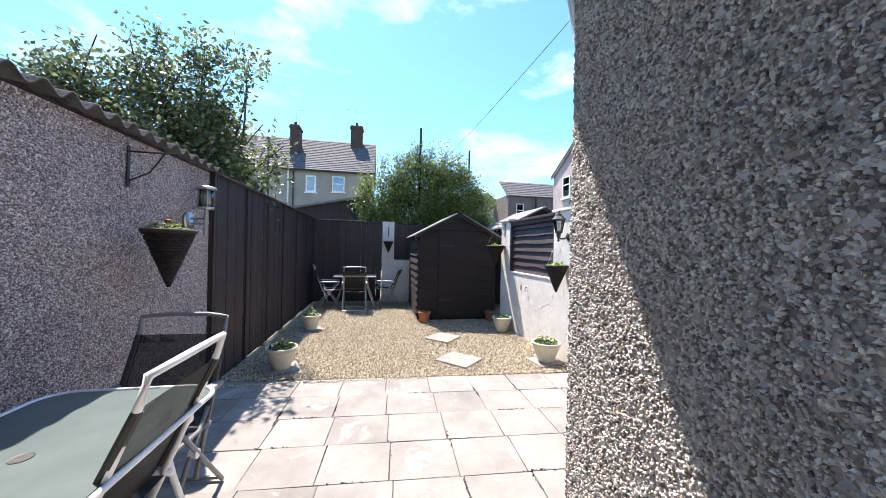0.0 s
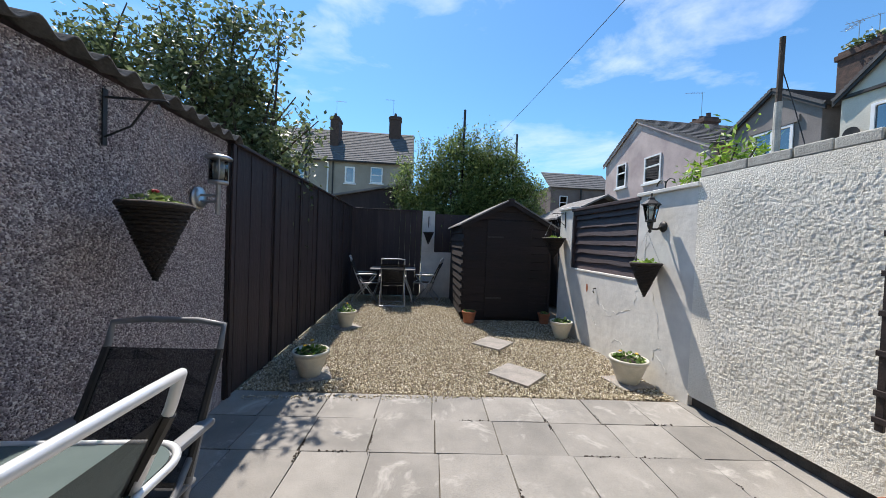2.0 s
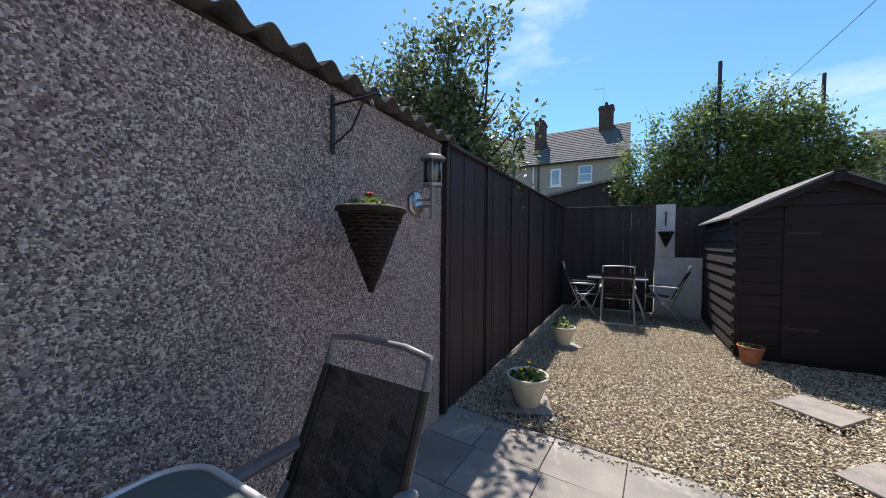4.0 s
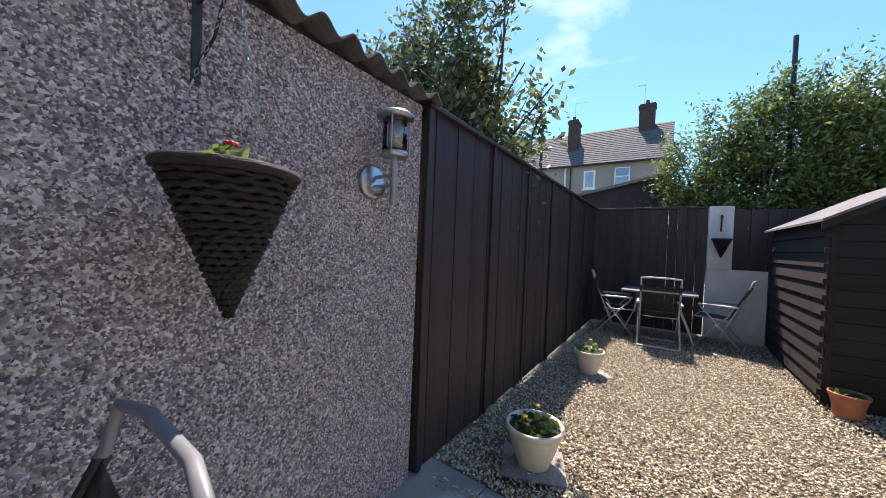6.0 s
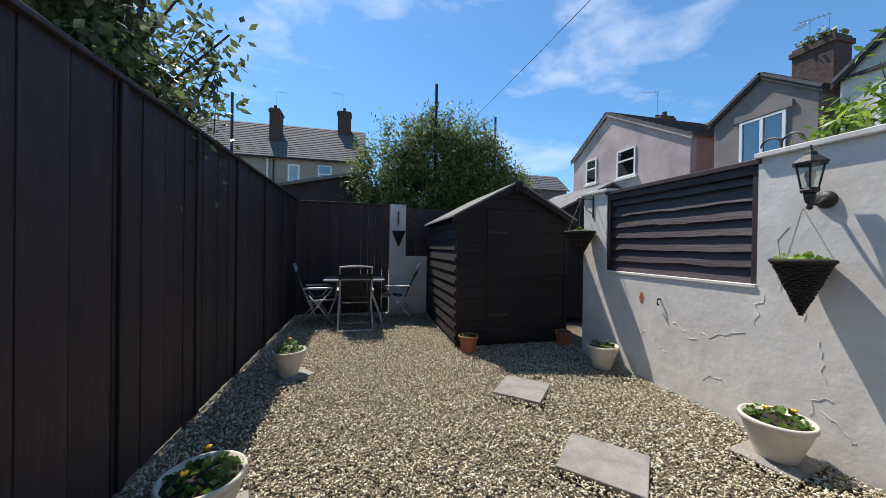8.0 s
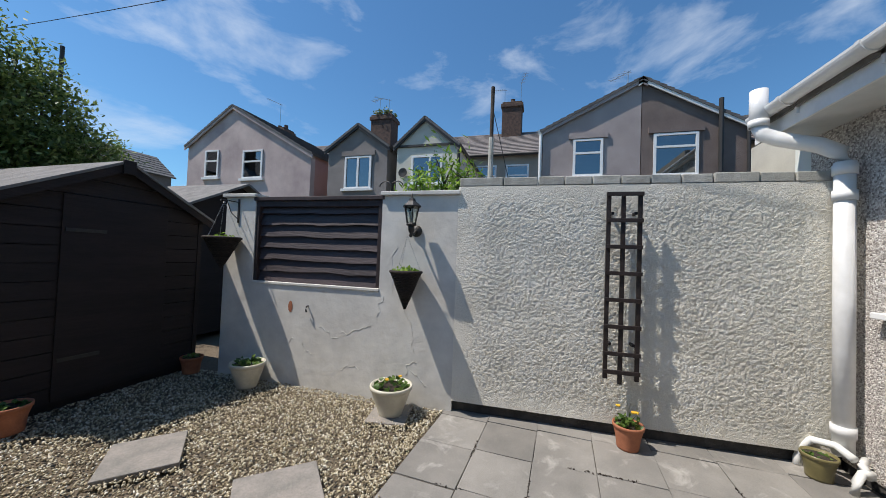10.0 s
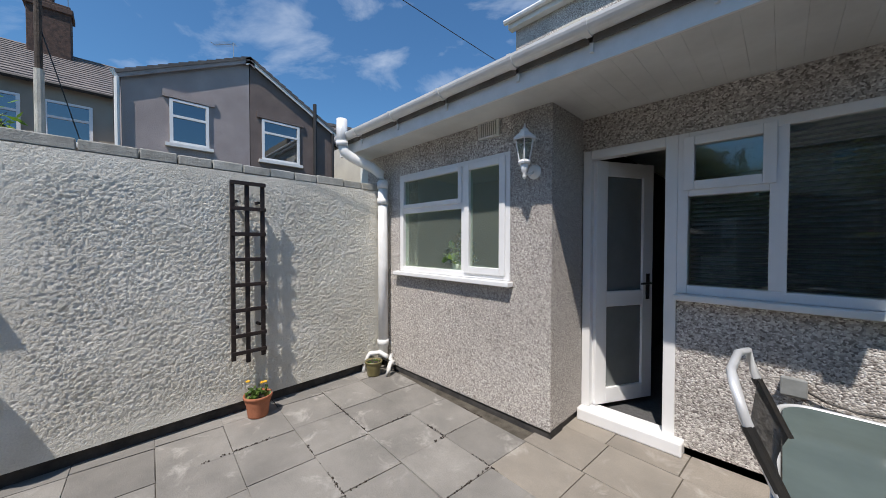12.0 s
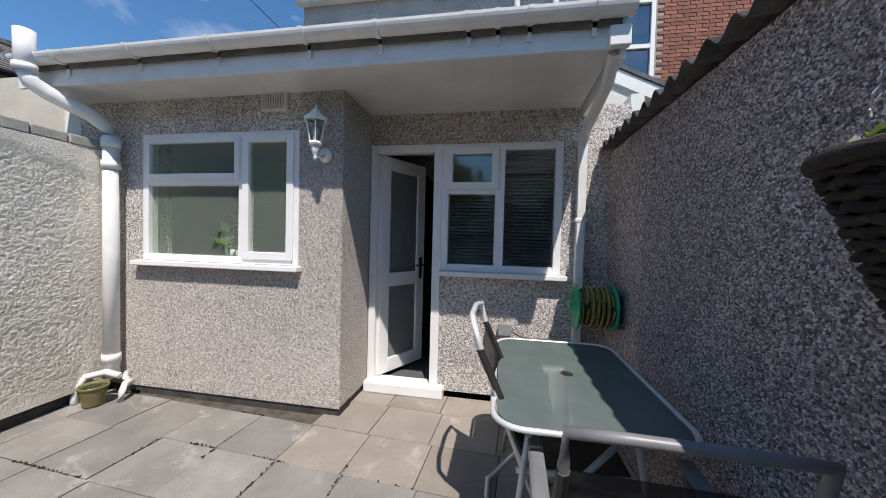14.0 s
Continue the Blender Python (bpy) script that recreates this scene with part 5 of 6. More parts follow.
house_plant = thing("potted_plant", "leafy plant in a white pot on the inner window sill", "plant", "", (1.3, HY - 0.17, 1.14))
setting("inner_sill", new_box(W1[0], W1[1], HY - 0.4, HY - 0.085, 1.11, 1.14), UPVC, "white inner window sill")
part("pot", lathe(bmesh.new(), [(0, 0), (0.065, 0), (0.085, 0.15), (0.075, 0.15), (0, 0.13)], 20), WHITE_BOARD, house_plant, smooth=True)
tuft(house_plant, 0.14, 0.16, 0.4, 130, 5, LEAF_POT, (), 0.085)


# ---- trees ----
def bough(bm, p, q, r0, r1, rng, n=6, bend=0.12):
    p, q = Vector(p), Vector(q)
    pts, rad = [], []
    off = Vector((rng.uniform(-1, 1), rng.uniform(-1, 1), rng.uniform(-0.4, 0.4))) * bend * (q - p).length
    for i in range(n + 1):
        f = i / n
        pts.append(p.lerp(q, f) + off * math.sin(math.pi * f))
        rad.append(r0 + (r1 - r0) * f)
    tube(bm, pts, rad, 6)
    return pts


def tree(name, label, base, lobes, tips, leaf_mat, leaf, per, seed, aspect, category="tree", droop=0.3, spread=0.16, twig=0.3):
    """A trunk, limbs to each lobe, twigs within the lobes, and leaves set along the twigs."""
    rng = random.Random(seed)
    t = thing(name, label, category)
    bm, limbs, twigs = bmesh.new(), bmesh.new(), bmesh.new()
    top = Vector(base) + Vector((0, 0, 0.9))
    bough(bm, base, top, 0.09, 0.07, rng)
    part("trunk", bm, BARK, t)
    pts = []
    for (c, rad) in lobes:
        c = Vector(c)
        bough(limbs, top if c.z > 1.5 else base, c, 0.036, 0.007, rng, 8)
        count = int(tips * rad[0] * rad[1] * rad[2] / 0.3)
        for _ in range(count):
            d = Vector((rng.gauss(0, 1), rng.gauss(0, 1), rng.gauss(0, 1))).normalized() * (rng.random() ** 0.42)
            e = c + Vector((d.x * rad[0], d.y * rad[1], d.z * rad[2]))
            k = noise.noise(e * 1.7 + Vector((seed, 0, 0)))
            if k < -0.12:
                continue
            s = e - Vector((d.x, d.y, abs(d.z) * 0.5 + 0.6)).normalized() * twig
            if rng.random() < 0.4:
                tube(twigs, [s, (s + e) / 2 + Vector((0, 0, -0.02)), e], [0.006, 0.004, 0.002], 3)
            for _ in range(per):
                f = rng.uniform(0.15, 1.05)
                pts.append(s.lerp(e, f) + Vector((rng.gauss(0, spread), rng.gauss(0, spread), rng.gauss(0, spread))) * 0.45)
    part("branching", limbs, BARK, t)
    tagged(part("twig_mass", twigs, BARK, t), "", "", "", "stuff")
    tagged(leaf_cloud("crown", pts, leaf, leaf_mat, t, seed, aspect, droop), "", "", "", "stuff")
    return t


def sprigs(lobes, where, seed, up=0.5):
    """Small upright lobes that break a crown's outline."""
    rng = random.Random(seed)
    for x, y, z, h in where:
        lobes.append(((x, y, z + h * 0.5), (0.16 + 0.06 * rng.random(), 0.16, h * 0.62)))
    return lobes


holly = [((-2.7, 5.4, 2.5), (1.05, 0.9, 1.05)), ((-3.6, 5.6, 2.75), (1.1, 0.9, 1.0)), ((-2.35, 5.3, 2.0), (0.5, 0.7, 0.75)), ((-4.4, 5.7, 2.75), (1.0, 0.8, 0.95)), ((-3.1, 5.5, 3.4), (0.8, 0.7, 0.65)), ((-4.2, 5.6, 3.5), (0.75, 0.6, 0.7)), ((-4.75, 5.6, 3.45), (0.55, 0.5, 0.65)), ((-3.6, 5.6, 3.75), (0.55, 0.5, 0.6)), ((-2.4, 5.3, 3.2), (0.5, 0.5, 0.7)), ((-2.15, 5.2, 3.8), (0.36, 0.36, 0.55)), ((-2.75, 5.3, 4.0), (0.35, 0.35, 0.45))]
sprigs(holly, [(-4.2, 5.5, 3.7, 1.0), (-4.5, 5.5, 3.7, 0.8), (-3.8, 5.5, 3.8, 0.8), (-4.6, 5.6, 3.4, 0.6), (-3.45, 5.5, 3.7, 0.85), (-2.95, 5.5, 3.8, 0.7), (-2.45, 5.4, 3.3, 1.0), (-2.2, 5.4, 3.1, 1.15), (-1.95, 5.3, 2.7, 0.85), (-1.75, 5.3, 2.3, 0.65), (-3.8, 5.6, 3.7, 0.7), (-5.0, 5.6, 3.1, 0.8), (-2.7, 5.2, 3.4, 0.6), (-1.65, 5.3, 2.6, 0.5)], 5)
holly = [((c[0] + 0.04, c[1], 1.4 + (c[2] - 1.4) * 1.06), rd) for c, rd in holly]
tree("holly_tree", "tall open evergreen tree with glossy dark leaves behind the fence", (-3.1, 5.5, -0.1), holly, 225, LEAF_TREE, 0.085, 12, 21, 0.55, spread=0.24)

shrub = [((0.1, 10.0, 2.7), (0.95, 0.7, 1.1)), ((1.2, 10.0, 3.0), (1.05, 0.8, 1.35)), ((2.2, 10.1, 3.05), (1.0, 0.8, 1.3)), ((3.0, 10.1, 2.6), (0.8, 0.7, 0.85)), ((1.0, 9.7, 1.8), (1.7, 0.5, 0.9)), ((2.5, 9.8, 1.8), (1.2, 0.5, 0.9)), ((1.7, 9.9, 2.4), (1.6, 0.6, 1.0))]
sprigs(shrub, [(-0.5, 10, 3.3, 0.6), (0.05, 10, 3.5, 0.95), (0.5, 10, 3.7, 0.75), (1.1, 10, 4.0, 0.75), (1.55, 10, 4.0, 0.85), (2.0, 10, 4.0, 0.75), (2.5, 10, 3.8, 0.7), (3.1, 10.1, 3.2, 0.5), (3.6, 10.1, 2.9, 0.4), (0.8, 10, 3.8, 0.55)], 8)
shrub = [((c[0] * 0.96 - 0.15, c[1], c[2]), rd) for c, rd in shrub]
tree("tall_shrub", "dense bright green shrub behind the rear fence", (1.2, 10.1, -0.1), shrub, 420, LEAF_BAMBOO, 0.085, 17, 33, 0.42, "shrub", 0.7, 0.22)
dead = [((-0.5, 9.85, 2.35), (0.5, 0.4, 0.9)), ((-0.6, 9.9, 3.1), (0.35, 0.3, 0.8)), ((3.4, 10.0, 2.8), (0.4, 0.3, 0.45))]
tree("bare_shrub", "thin greyish half-bare shrub beside the green one", (-0.3, 9.9, -0.1), dead, 200, LEAF_TREE, 0.06, 7, 41, 0.3, "shrub", 0.3, 0.2)
lime = [((2.8, 4.0, 2.12), (0.34, 0.45, 0.34)), ((2.8, 3.75, 2.2), (0.25, 0.28, 0.3)), ((2.8, 4.25, 2.1), (0.25, 0.25, 0.25))]
sprigs(lime, [(2.8, 4.0, 2.3, 0.36), (2.8, 4.2, 2.2, 0.3), (2.8, 3.8, 2.3, 0.28), (2.8, 3.62, 2.25, 0.2)], 3)
lime = [((c[0], c[1] - 0.13, c[2] + 0.02), rd) for c, rd in lime]
tree("bright_shrub", "bright green bamboo-like shrub topping the wall", (2.95, 3.9, -0.1), lime, 420, LEAF_LIME, 0.085, 11, 51, 0.32, "shrub", 0.2, 0.16)

clothes_pole = tagged(new("clothes_post", finish("clothes_post", tube(bmesh.new(), [(0.98, 9.9, -0.1), (1.0, 9.9, 5.05)], 0.035, 8), IRON)), "tall dark post rising out of the shrub", "post", "tall posts")
tagged(new("clothes_post", finish("clothes_post", tube(bmesh.new(), [(2.65, 10.4, -0.1), (2.65, 10.4, 4.65)], 0.03, 8), IRON)), "dark post behind the shrub", "post", "tall posts")
tagged(new("clothes_post", finish("clothes_post", tube(bmesh.new(), [(-3.4, 10.5, -0.1), (-3.4, 10.5, 4.6)], 0.03, 8), IRON)), "thin dark post beyond the fence", "post", "tall posts")
timber = tagged(new("timber_pole"), "grey timber pole standing beyond the white wall", "pole", "tall posts")
part("shaft", tube(bmesh.new(), [(2.72, 3.25, -0.1), (2.72, 3.25, 2.68)], [0.032, 0.026], 10), COPING, timber)
part("upper_shaft", tube(bmesh.new(), [(2.72, 3.25, 2.66), (2.725, 3.25, 3.22)], 0.02, 10), BARK, timber)
part("stay_wire", tube(bmesh.new(), [(2.72, 3.235, 2.95), (2.75, 3.15, 2.6), (2.78, 3.03, 2.1)], 0.004, 5), IRON, timber)
tagged(new("overhead_cable", finish("overhead_cable", tube(bmesh.new(), [(1.75 + 0.6 * f, -3.1 + 27 * f, 3.9 + 2.4 * f - 2.2 * f * (1 - f)) for f in [i / 24 for i in range(25)]], 0.0045, 5), IRON)), "thin black overhead cable across the sky", "cable")

hooks = tagged(new("garden_hook"), "black iron double crook standing behind the wall", "plant hook")
part("pole", tube(bmesh.new(), [(2.6, 4.32, -0.1), (2.6, 4.32, 2.2)], 0.008, 6), IRON, hooks)
for s in (-1, 1):
    part("crook", tube(bmesh.new(), [(2.6, 4.32, 2.14)] + [(2.6, 4.32 + s * (0.07 - 0.07 * math.cos(radians(a))), 2.16 + 0.06 * math.sin(radians(a))) for a in range(0, 200, 20)], 0.007, 6), IRON, hooks)


# ---- neighbouring houses ----
def house_window(parent, x, y0, y1, z0, z1, rails=(0.7,), axis="x", mull=(), sash=0.06, sill=True, lintel=None):
    """A white framed window on the face of a house. axis x: the face looks to -x at x; axis y: it looks to -y."""
    def q(bm, a0, a1, d0, d1, c0, c1):
        if axis == "x":
            box(bm, x + d0, x + d1, a0, a1, c0, c1)
        else:
            box(bm, a0, a1, x + d0, x + d1, c0, c1)
        return bm
    w = part("window", q(bmesh.new(), y0, y1, -0.012, -0.008, z0, z1), DARK_GLASS, parent)
    bm = bmesh.new()
    q(bm, y0 - 0.01, y0 + sash, -0.05, -0.015, z0, z1)
    q(bm, y1 - sash, y1 + 0.01, -0.05, -0.015, z0, z1)
    q(bm, y0 + sash, y1 - sash, -0.05, -0.015, z0, z0 + sash)
    q(bm, y0 + sash, y1 - sash, -0.05, -0.015, z1 - sash, z1)
    for r in rails:
        z = z0 + (z1 - z0) * r
        q(bm, y0 + sash, y1 - sash, -0.048, -0.015, z - 0.03, z + 0.03)
    for r in mull:
        yy = y0 + (y1 - y0) * r
        q(bm, yy - 0.035, yy + 0.035, -0.049, -0.015, z0 + sash, z1 - sash)
    part("frame", bm, UPVC, w)
    # Black sheet stands for the unlit room behind the glass.
    part("unlit_room_sheet", q(bmesh.new(), y0, y1, -0.006, -0.002, z0, z1), BITUMEN_AND_SHADE, w)
    if sill:
        part("sill", q(bmesh.new(), y0 - 0.1, y1 + 0.1, -0.1, 0.0, z0 - 0.09, z0 - 0.005), WHITE_BOARD, w)
    if lintel:
        part("lintel", q(bmesh.new(), y0 - 0.14, y1 + 0.14, -0.06, 0.0, z1 + 0.02, z1 + 0.2), lintel, w)
    return w


def aerial(at, rz, h, label="thin metal television aerial on a pole"):
    t = thing("tv_aerial", label, "aerial", "roof aerials", at, rz)
    part("pole", tube(bmesh.new(), [(0, 0, -0.3), (0, 0, h)], 0.014, 5), STEEL, t)
    part("boom", tube(bmesh.new(), [(-0.1, 0, h - 0.05), (0.75, 0, h + 0.05)], 0.01, 5), STEEL, t)
    for k in range(7):
        part("element", tube(bmesh.new(), [(0.02 + 0.11 * k, -0.14, h - 0.03 + 0.013 * k), (0.02 + 0.11 * k, 0.14, h - 0.03 + 0.013 * k)], 0.006, 4), STEEL, t)
    return t


def chimney(at, wx, wy, h, label, pots=2, mat=CHIMNEY):
    t = thing("chimney", label, "chimney", "roof chimneys", at)
    part("chimney_shaft", new_box(-wx / 2, wx / 2, -wy / 2, wy / 2, -1.2, h, 0.02), mat, t)
    part("corbel", new_box(-wx / 2 - 0.06, wx / 2 + 0.06, -wy / 2 - 0.06, wy / 2 + 0.06, h - 0.28, h - 0.1, 0.02), mat, t)
    for i in range(pots):
        y = wy * (i + 0.5) / pots - wy / 2
        part("chimney_pot", lathe(bmesh.new(), [(0, h), (0.12, h), (0.1, h + 0.2), (0.11, h + 0.24), (0.08, h + 0.24), (0, h + 0.1)], 12, Matrix.Translation((0, y, 0))), mat, t)
    return t


def slate_courses(parent, p0, p1, q0, q1, n, mat):
    """A roof slope from the eaves line p0-p1 to the ridge line q0-q1, laid in lapped courses."""
    p0, p1, q0, q1 = map(Vector, (p0, p1, q0, q1))
    nrm = (p1 - p0).cross(q0 - p0).normalized()
    if nrm.z < 0:
        nrm = -nrm
    bm = bmesh.new()
    left, right = [], []
    for i in range(n):
        for f, lift in ((i / n, 0.032), ((i + 1) / n, 0.005)):
            left.append(bm.verts.new(p0.lerp(q0, f) + nrm * lift))
            right.append(bm.verts.new(p1.lerp(q1, f) + nrm * lift))
    for f in (1.0, 0.0):
        left.append(bm.verts.new(p0.lerp(q0, f) - nrm * 0.06))
        right.append(bm.verts.new(p1.lerp(q1, f) - nrm * 0.06))
    k = len(left)
    for i in range(k):
        bm.faces.new((left[i], right[i], right[(i + 1) % k], left[(i + 1) % k]))
    bm.faces.new(left)
    bm.faces.new(right)
    return part("roof", bm, mat, parent)


def gable_wing(name, label, y0, y1, ya, ze, za, x, depth, mats, side_mat, trim, roof_mat):
    """A rear wing whose gable looks to -x: walls, roof slopes and bargeboards."""
    t = tagged(new(name), label, "house", "terrace across the gardens")
    part("gable_wall", prism(bmesh.new(), [(y0, -0.1), (y1, -0.1), (y1, ze[1]), (ya, za), (y0, ze[0])], "x", x, x + 0.25), mats, t)
    part("side_wall", new_box(x + 0.25, x + depth, y0, y0 + 0.25, -0.1, ze[0] - 0.02), side_mat, t)
    part("side_wall", new_box(x + 0.25, x + depth, y1 - 0.25, y1, -0.1, ze[1] - 0.02), side_mat, t)
    slate_courses(t, (x - 0.12, y0 - 0.12, ze[0] - 0.02), (x + depth, y0 - 0.12, ze[0] - 0.02), (x - 0.12, ya, za + 0.03), (x + depth, ya, za + 0.03), 14, roof_mat)
    slate_courses(t, (x - 0.12, y1 + 0.12, ze[1] - 0.02), (x + depth, y1 + 0.12, ze[1] - 0.02), (x - 0.12, ya, za + 0.03), (x + depth, ya, za + 0.03), 14, roof_mat)
    for ye, z in ((y0 - 0.12, ze[0] - 0.05), (y1 + 0.12, ze[1] - 0.05)):
        part("bargeboard", prism(bmesh.new(), [(ye, z), (ya, za + 0.0), (ya, za - 0.14), (ye, z - 0.14)], "x", x - 0.1, x - 0.06), trim, t)
    return t


HX = 10.0
A = gable_wing("terrace_house", "weathered pink rendered rear wing with two windows", 10.9, 17.0, 14.65, (4.85, 5.45), 6.85, HX, 5.0, HOUSE_PINK, HOUSE_ROSE, HOUSE_PINK, SLATE)
house_window(A, HX, 15.3, 16.0, 4.15, 5.2, (0.6,), lintel=None)
house_window(A, HX, 13.1, 14.05, 4.05, 5.1, (0.6,))
B = gable_wing("terrace_house", "grey rendered rear wing with a wide window", 7.72, 10.0, 8.82, (5.28, 5.28), 6.15, HX, 5.0, HOUSE_GREY, HOUSE_GREY, DARK_TRIM, SLATE)
house_window(B, HX, 8.3, 9.3, 3.8, 4.98, (), mull=(0.5,), lintel=HOUSE_GREY)
C = gable_wing("terrace_house", "cream rendered rear wing with a panelled gable", 5.5, 7.68, 6.66, (5.2, 5.25), 6.2, HX, 5.0, HOUSE_CREAM, HOUSE_CREAM, DARK_TRIM, SLATE)
house_window(C, HX, 6.0, 7.1, 3.9, 4.88, (), mull=(0.4,))
part("gable_rail", new_box(HX - 0.06, HX, 5.5, 7.68, 5.2, 5.27), DARK_TRIM, C)
part("soil_pipe", tube(bmesh.new(), [(HX - 0.08, 5.42, 1.0), (HX - 0.08, 5.42, 5.0)], 0.05, 8), DARK_TRIM, C)
part("satellite_dish", lathe(bmesh.new(), [(0.0, 0.0), (0.14, 0.0), (0.16, 0.05), (0.0, 0.03)], 16, pose(HX - 0.05, 7.4, 4.3, 0, -90)), DARK_TRIM, C)
Dw = gable_wing("terrace_house", "mauve roughcast rear wing with a tall asymmetric gable", 0.05, 2.75, 0.06, (6.72, 5.45), 6.78, HX, 5.0, HOUSE_MAUVE, HOUSE_MAUVE, HOUSE_MAUVE, SLATE)
house_window(Dw, HX, 1.05, 1.86, 4.0, 5.12, (0.62,), lintel=HOUSE_MAUVE)
part("downpipe", tube(bmesh.new(), [(HX - 0.08, 2.82, 1.0), (HX - 0.08, 2.82, 5.3), (HX - 0.1, 2.9, 5.45)], 0.05, 8), WHITE_BOARD, Dw)
Ew = gable_wing("terrace_house", "brown roughcast rear wing with a white bargeboard", -2.5, 0.03, 0.02, (5.28, 6.74), 6.78, HX, 5.0, HOUSE_BROWN, HOUSE_BROWN, WHITE_BOARD, SLATE)
house_window(Ew, HX, -1.36, -0.28, 3.95, 5.15, (0.68,), lintel=HOUSE_BROWN)
part("soil_pipe", tube(bmesh.new(), [(HX - 0.1, -1.85, 1.0), (HX - 0.1, -1.85, 6.0)], 0.06, 8), DARK_TRIM, Ew)
part("downpipe", tube(bmesh.new(), [(HX - 0.08, -2.48, 1.0), (HX - 0.08, -2.48, 5.2)], 0.045, 8), DARK_TRIM, Ew)
MID = Matrix.Translation((-0.95, 2.8, 1.4))
for wing in (A, B, C, Dw, Ew):
    wing.matrix_basis = MID @ Matrix.Diagonal((0.88, 0.88, 0.88, 1)) @ MID.inverted()
A.matrix_basis = MID @ Matrix.Diagonal((0.88, 0.92, 0.97, 1)) @ MID.inverted()
B.matrix_basis = MID @ Matrix.Diagonal((0.88, 0.94, 0.88, 1)) @ MID.inverted()
# main terrace range behind the wings
TX = 13.0
terrace = tagged(new("terrace_range"), "long slated terrace behind the rear wings", "house", "terrace across the gardens")
part("wall", new_box(TX, TX + 0.3, -14, 20, -0.1, 5.75), HOUSE_TAN, terrace)
part("wall", new_box(TX + 7, TX + 7.3, -14, 20, -0.1, 5.75), HOUSE_TAN, terrace)
slate_courses(terrace, (TX - 0.2, -14, 5.7), (TX - 0.2, 20, 5.7), (TX + 3.4, -14, 7.9), (TX + 3.4, 20, 7.9), 16, SLATE_BROWN)
slate_courses(terrace, (TX + 7.5, -14, 5.7), (TX + 7.5, 20, 5.7), (TX + 3.4, -14, 7.9), (TX + 3.4, 20, 7.9), 4, SLATE_BROWN)
for y in (10.3, 4.6, 3.3, -3.6, -5.2, -8.0):
    house_window(terrace, TX, y, y + 0.9, 4.2, 5.3, (0.6,))
part("gutter", tube(bmesh.new(), [(TX - 0.22, -14, 5.68), (TX - 0.22, 20, 5.68)], 0.06, 6), DARK_TRIM, terrace)
white_wing = tagged(new("terrace_house"), "white rendered rear wing half hidden by the wall", "house", "terrace across the gardens")
part("wall", new_box(HX - 1.5, HX + 3, -8.5, -3.2, -0.1, 5.0), HOUSE_CREAM, white_wing)
slate_courses(white_wing, (HX - 1.7, -8.6, 4.98), (HX - 1.7, -3.1, 4.98), (HX + 3, -8.6, 6.6), (HX + 3, -3.1, 6.6), 8, SLATE)
house_window(white_wing, HX - 1.5, -4.6, -3.7, 3.2, 4.1, (0.6,))
chimney((TX + 3.0, 4.3, 7.7), 0.7, 0.95, 1.5, "tall dark red brick chimney on the terrace ridge", 1, CHIMNEY)
chimney((TX + 1.2, 10.4, 7.2), 0.8, 1.1, 1.1, "dark sooty chimney with weeds growing from it", 2)
chimney((TX + 1.4, 17.0, 7.3), 0.8, 1.3, 0.9, "low dark chimney behind the pink house", 3)
weed = thing("chimney_weeds", "weedy plants sprouting from the chimney top", "weeds", "", (TX + 1.2, 10.4, 8.35))
tuft(weed, 0.0, 0.6, 0.5, 160, 9, LEAF_TREE, (), 0.16)
for at, rz, h in (((TX + 1.2, 10.7, 8.4), 60, 0.9), ((TX + 1.2, 10.2, 8.4), 110, 0.8), ((TX + 1.4, 17.0, 8.3), 150, 1.4), ((TX + 3.0, 3.9, 9.2), 200, 1.1), ((TX + 3.0, 4.7, 9.2), 90, 0.8), ((HX + 0.2, 0.38, 6.2), 30, 1.0)):
    aerial(at, rz, h)

# terrace at the end of the gardens
BY = 28.0
rear = tagged(new("rear_terrace"), "tan rendered terrace with a slate roof beyond the gardens", "house", "rear terrace")
part("wall", new_box(-16, -0.6, BY, BY + 0.3, -0.1, 6.8), HOUSE_TAN, rear)
part("wall", new_box(-0.9, -0.6, BY + 0.3, BY + 8, -0.1, 6.8), HOUSE_TAN, rear)
slate_courses(rear, (-16, BY - 0.25, 6.72), (-0.5, BY - 0.25, 6.72), (-16, BY + 4.0, 9.9), (-0.5, BY + 4.0, 9.9), 18, SLATE)
slate_courses(rear, (-16, BY + 8.2, 6.72), (-0.5, BY + 8.2, 6.72), (-16, BY + 4.0, 9.9), (-0.5, BY + 4.0, 9.9), 4, SLATE)
house_window(rear, BY, -5.4, -4.7, 5.2, 6.35, (), "y", (), 0.1, True)
house_window(rear, BY, -3.55, -2.7, 5.3, 6.4, (0.5,), "y")
house_window(rear, BY, -9.1, -8.3, 5.0, 6.2, (0.5,), "y")
house_window(rear, BY, -11.6, -10.8, 5.0, 6.2, (0.5,), "y")
part("downpipe", tube(bmesh.new(), [(-6.6, BY - 0.1, 0), (-6.6, BY - 0.1, 6.6)], 0.06, 6), WHITE_BOARD, rear)
part("downpipe", tube(bmesh.new(), [(-6.25, BY - 0.1, 0), (-6.25, BY - 0.1, 6.6)], 0.05, 6), DARK_TRIM, rear)
part("gutter", tube(bmesh.new(), [(-16, BY - 0.28, 6.68), (-0.5, BY - 0.28, 6.68)], 0.07, 6), DARK_TRIM, rear)
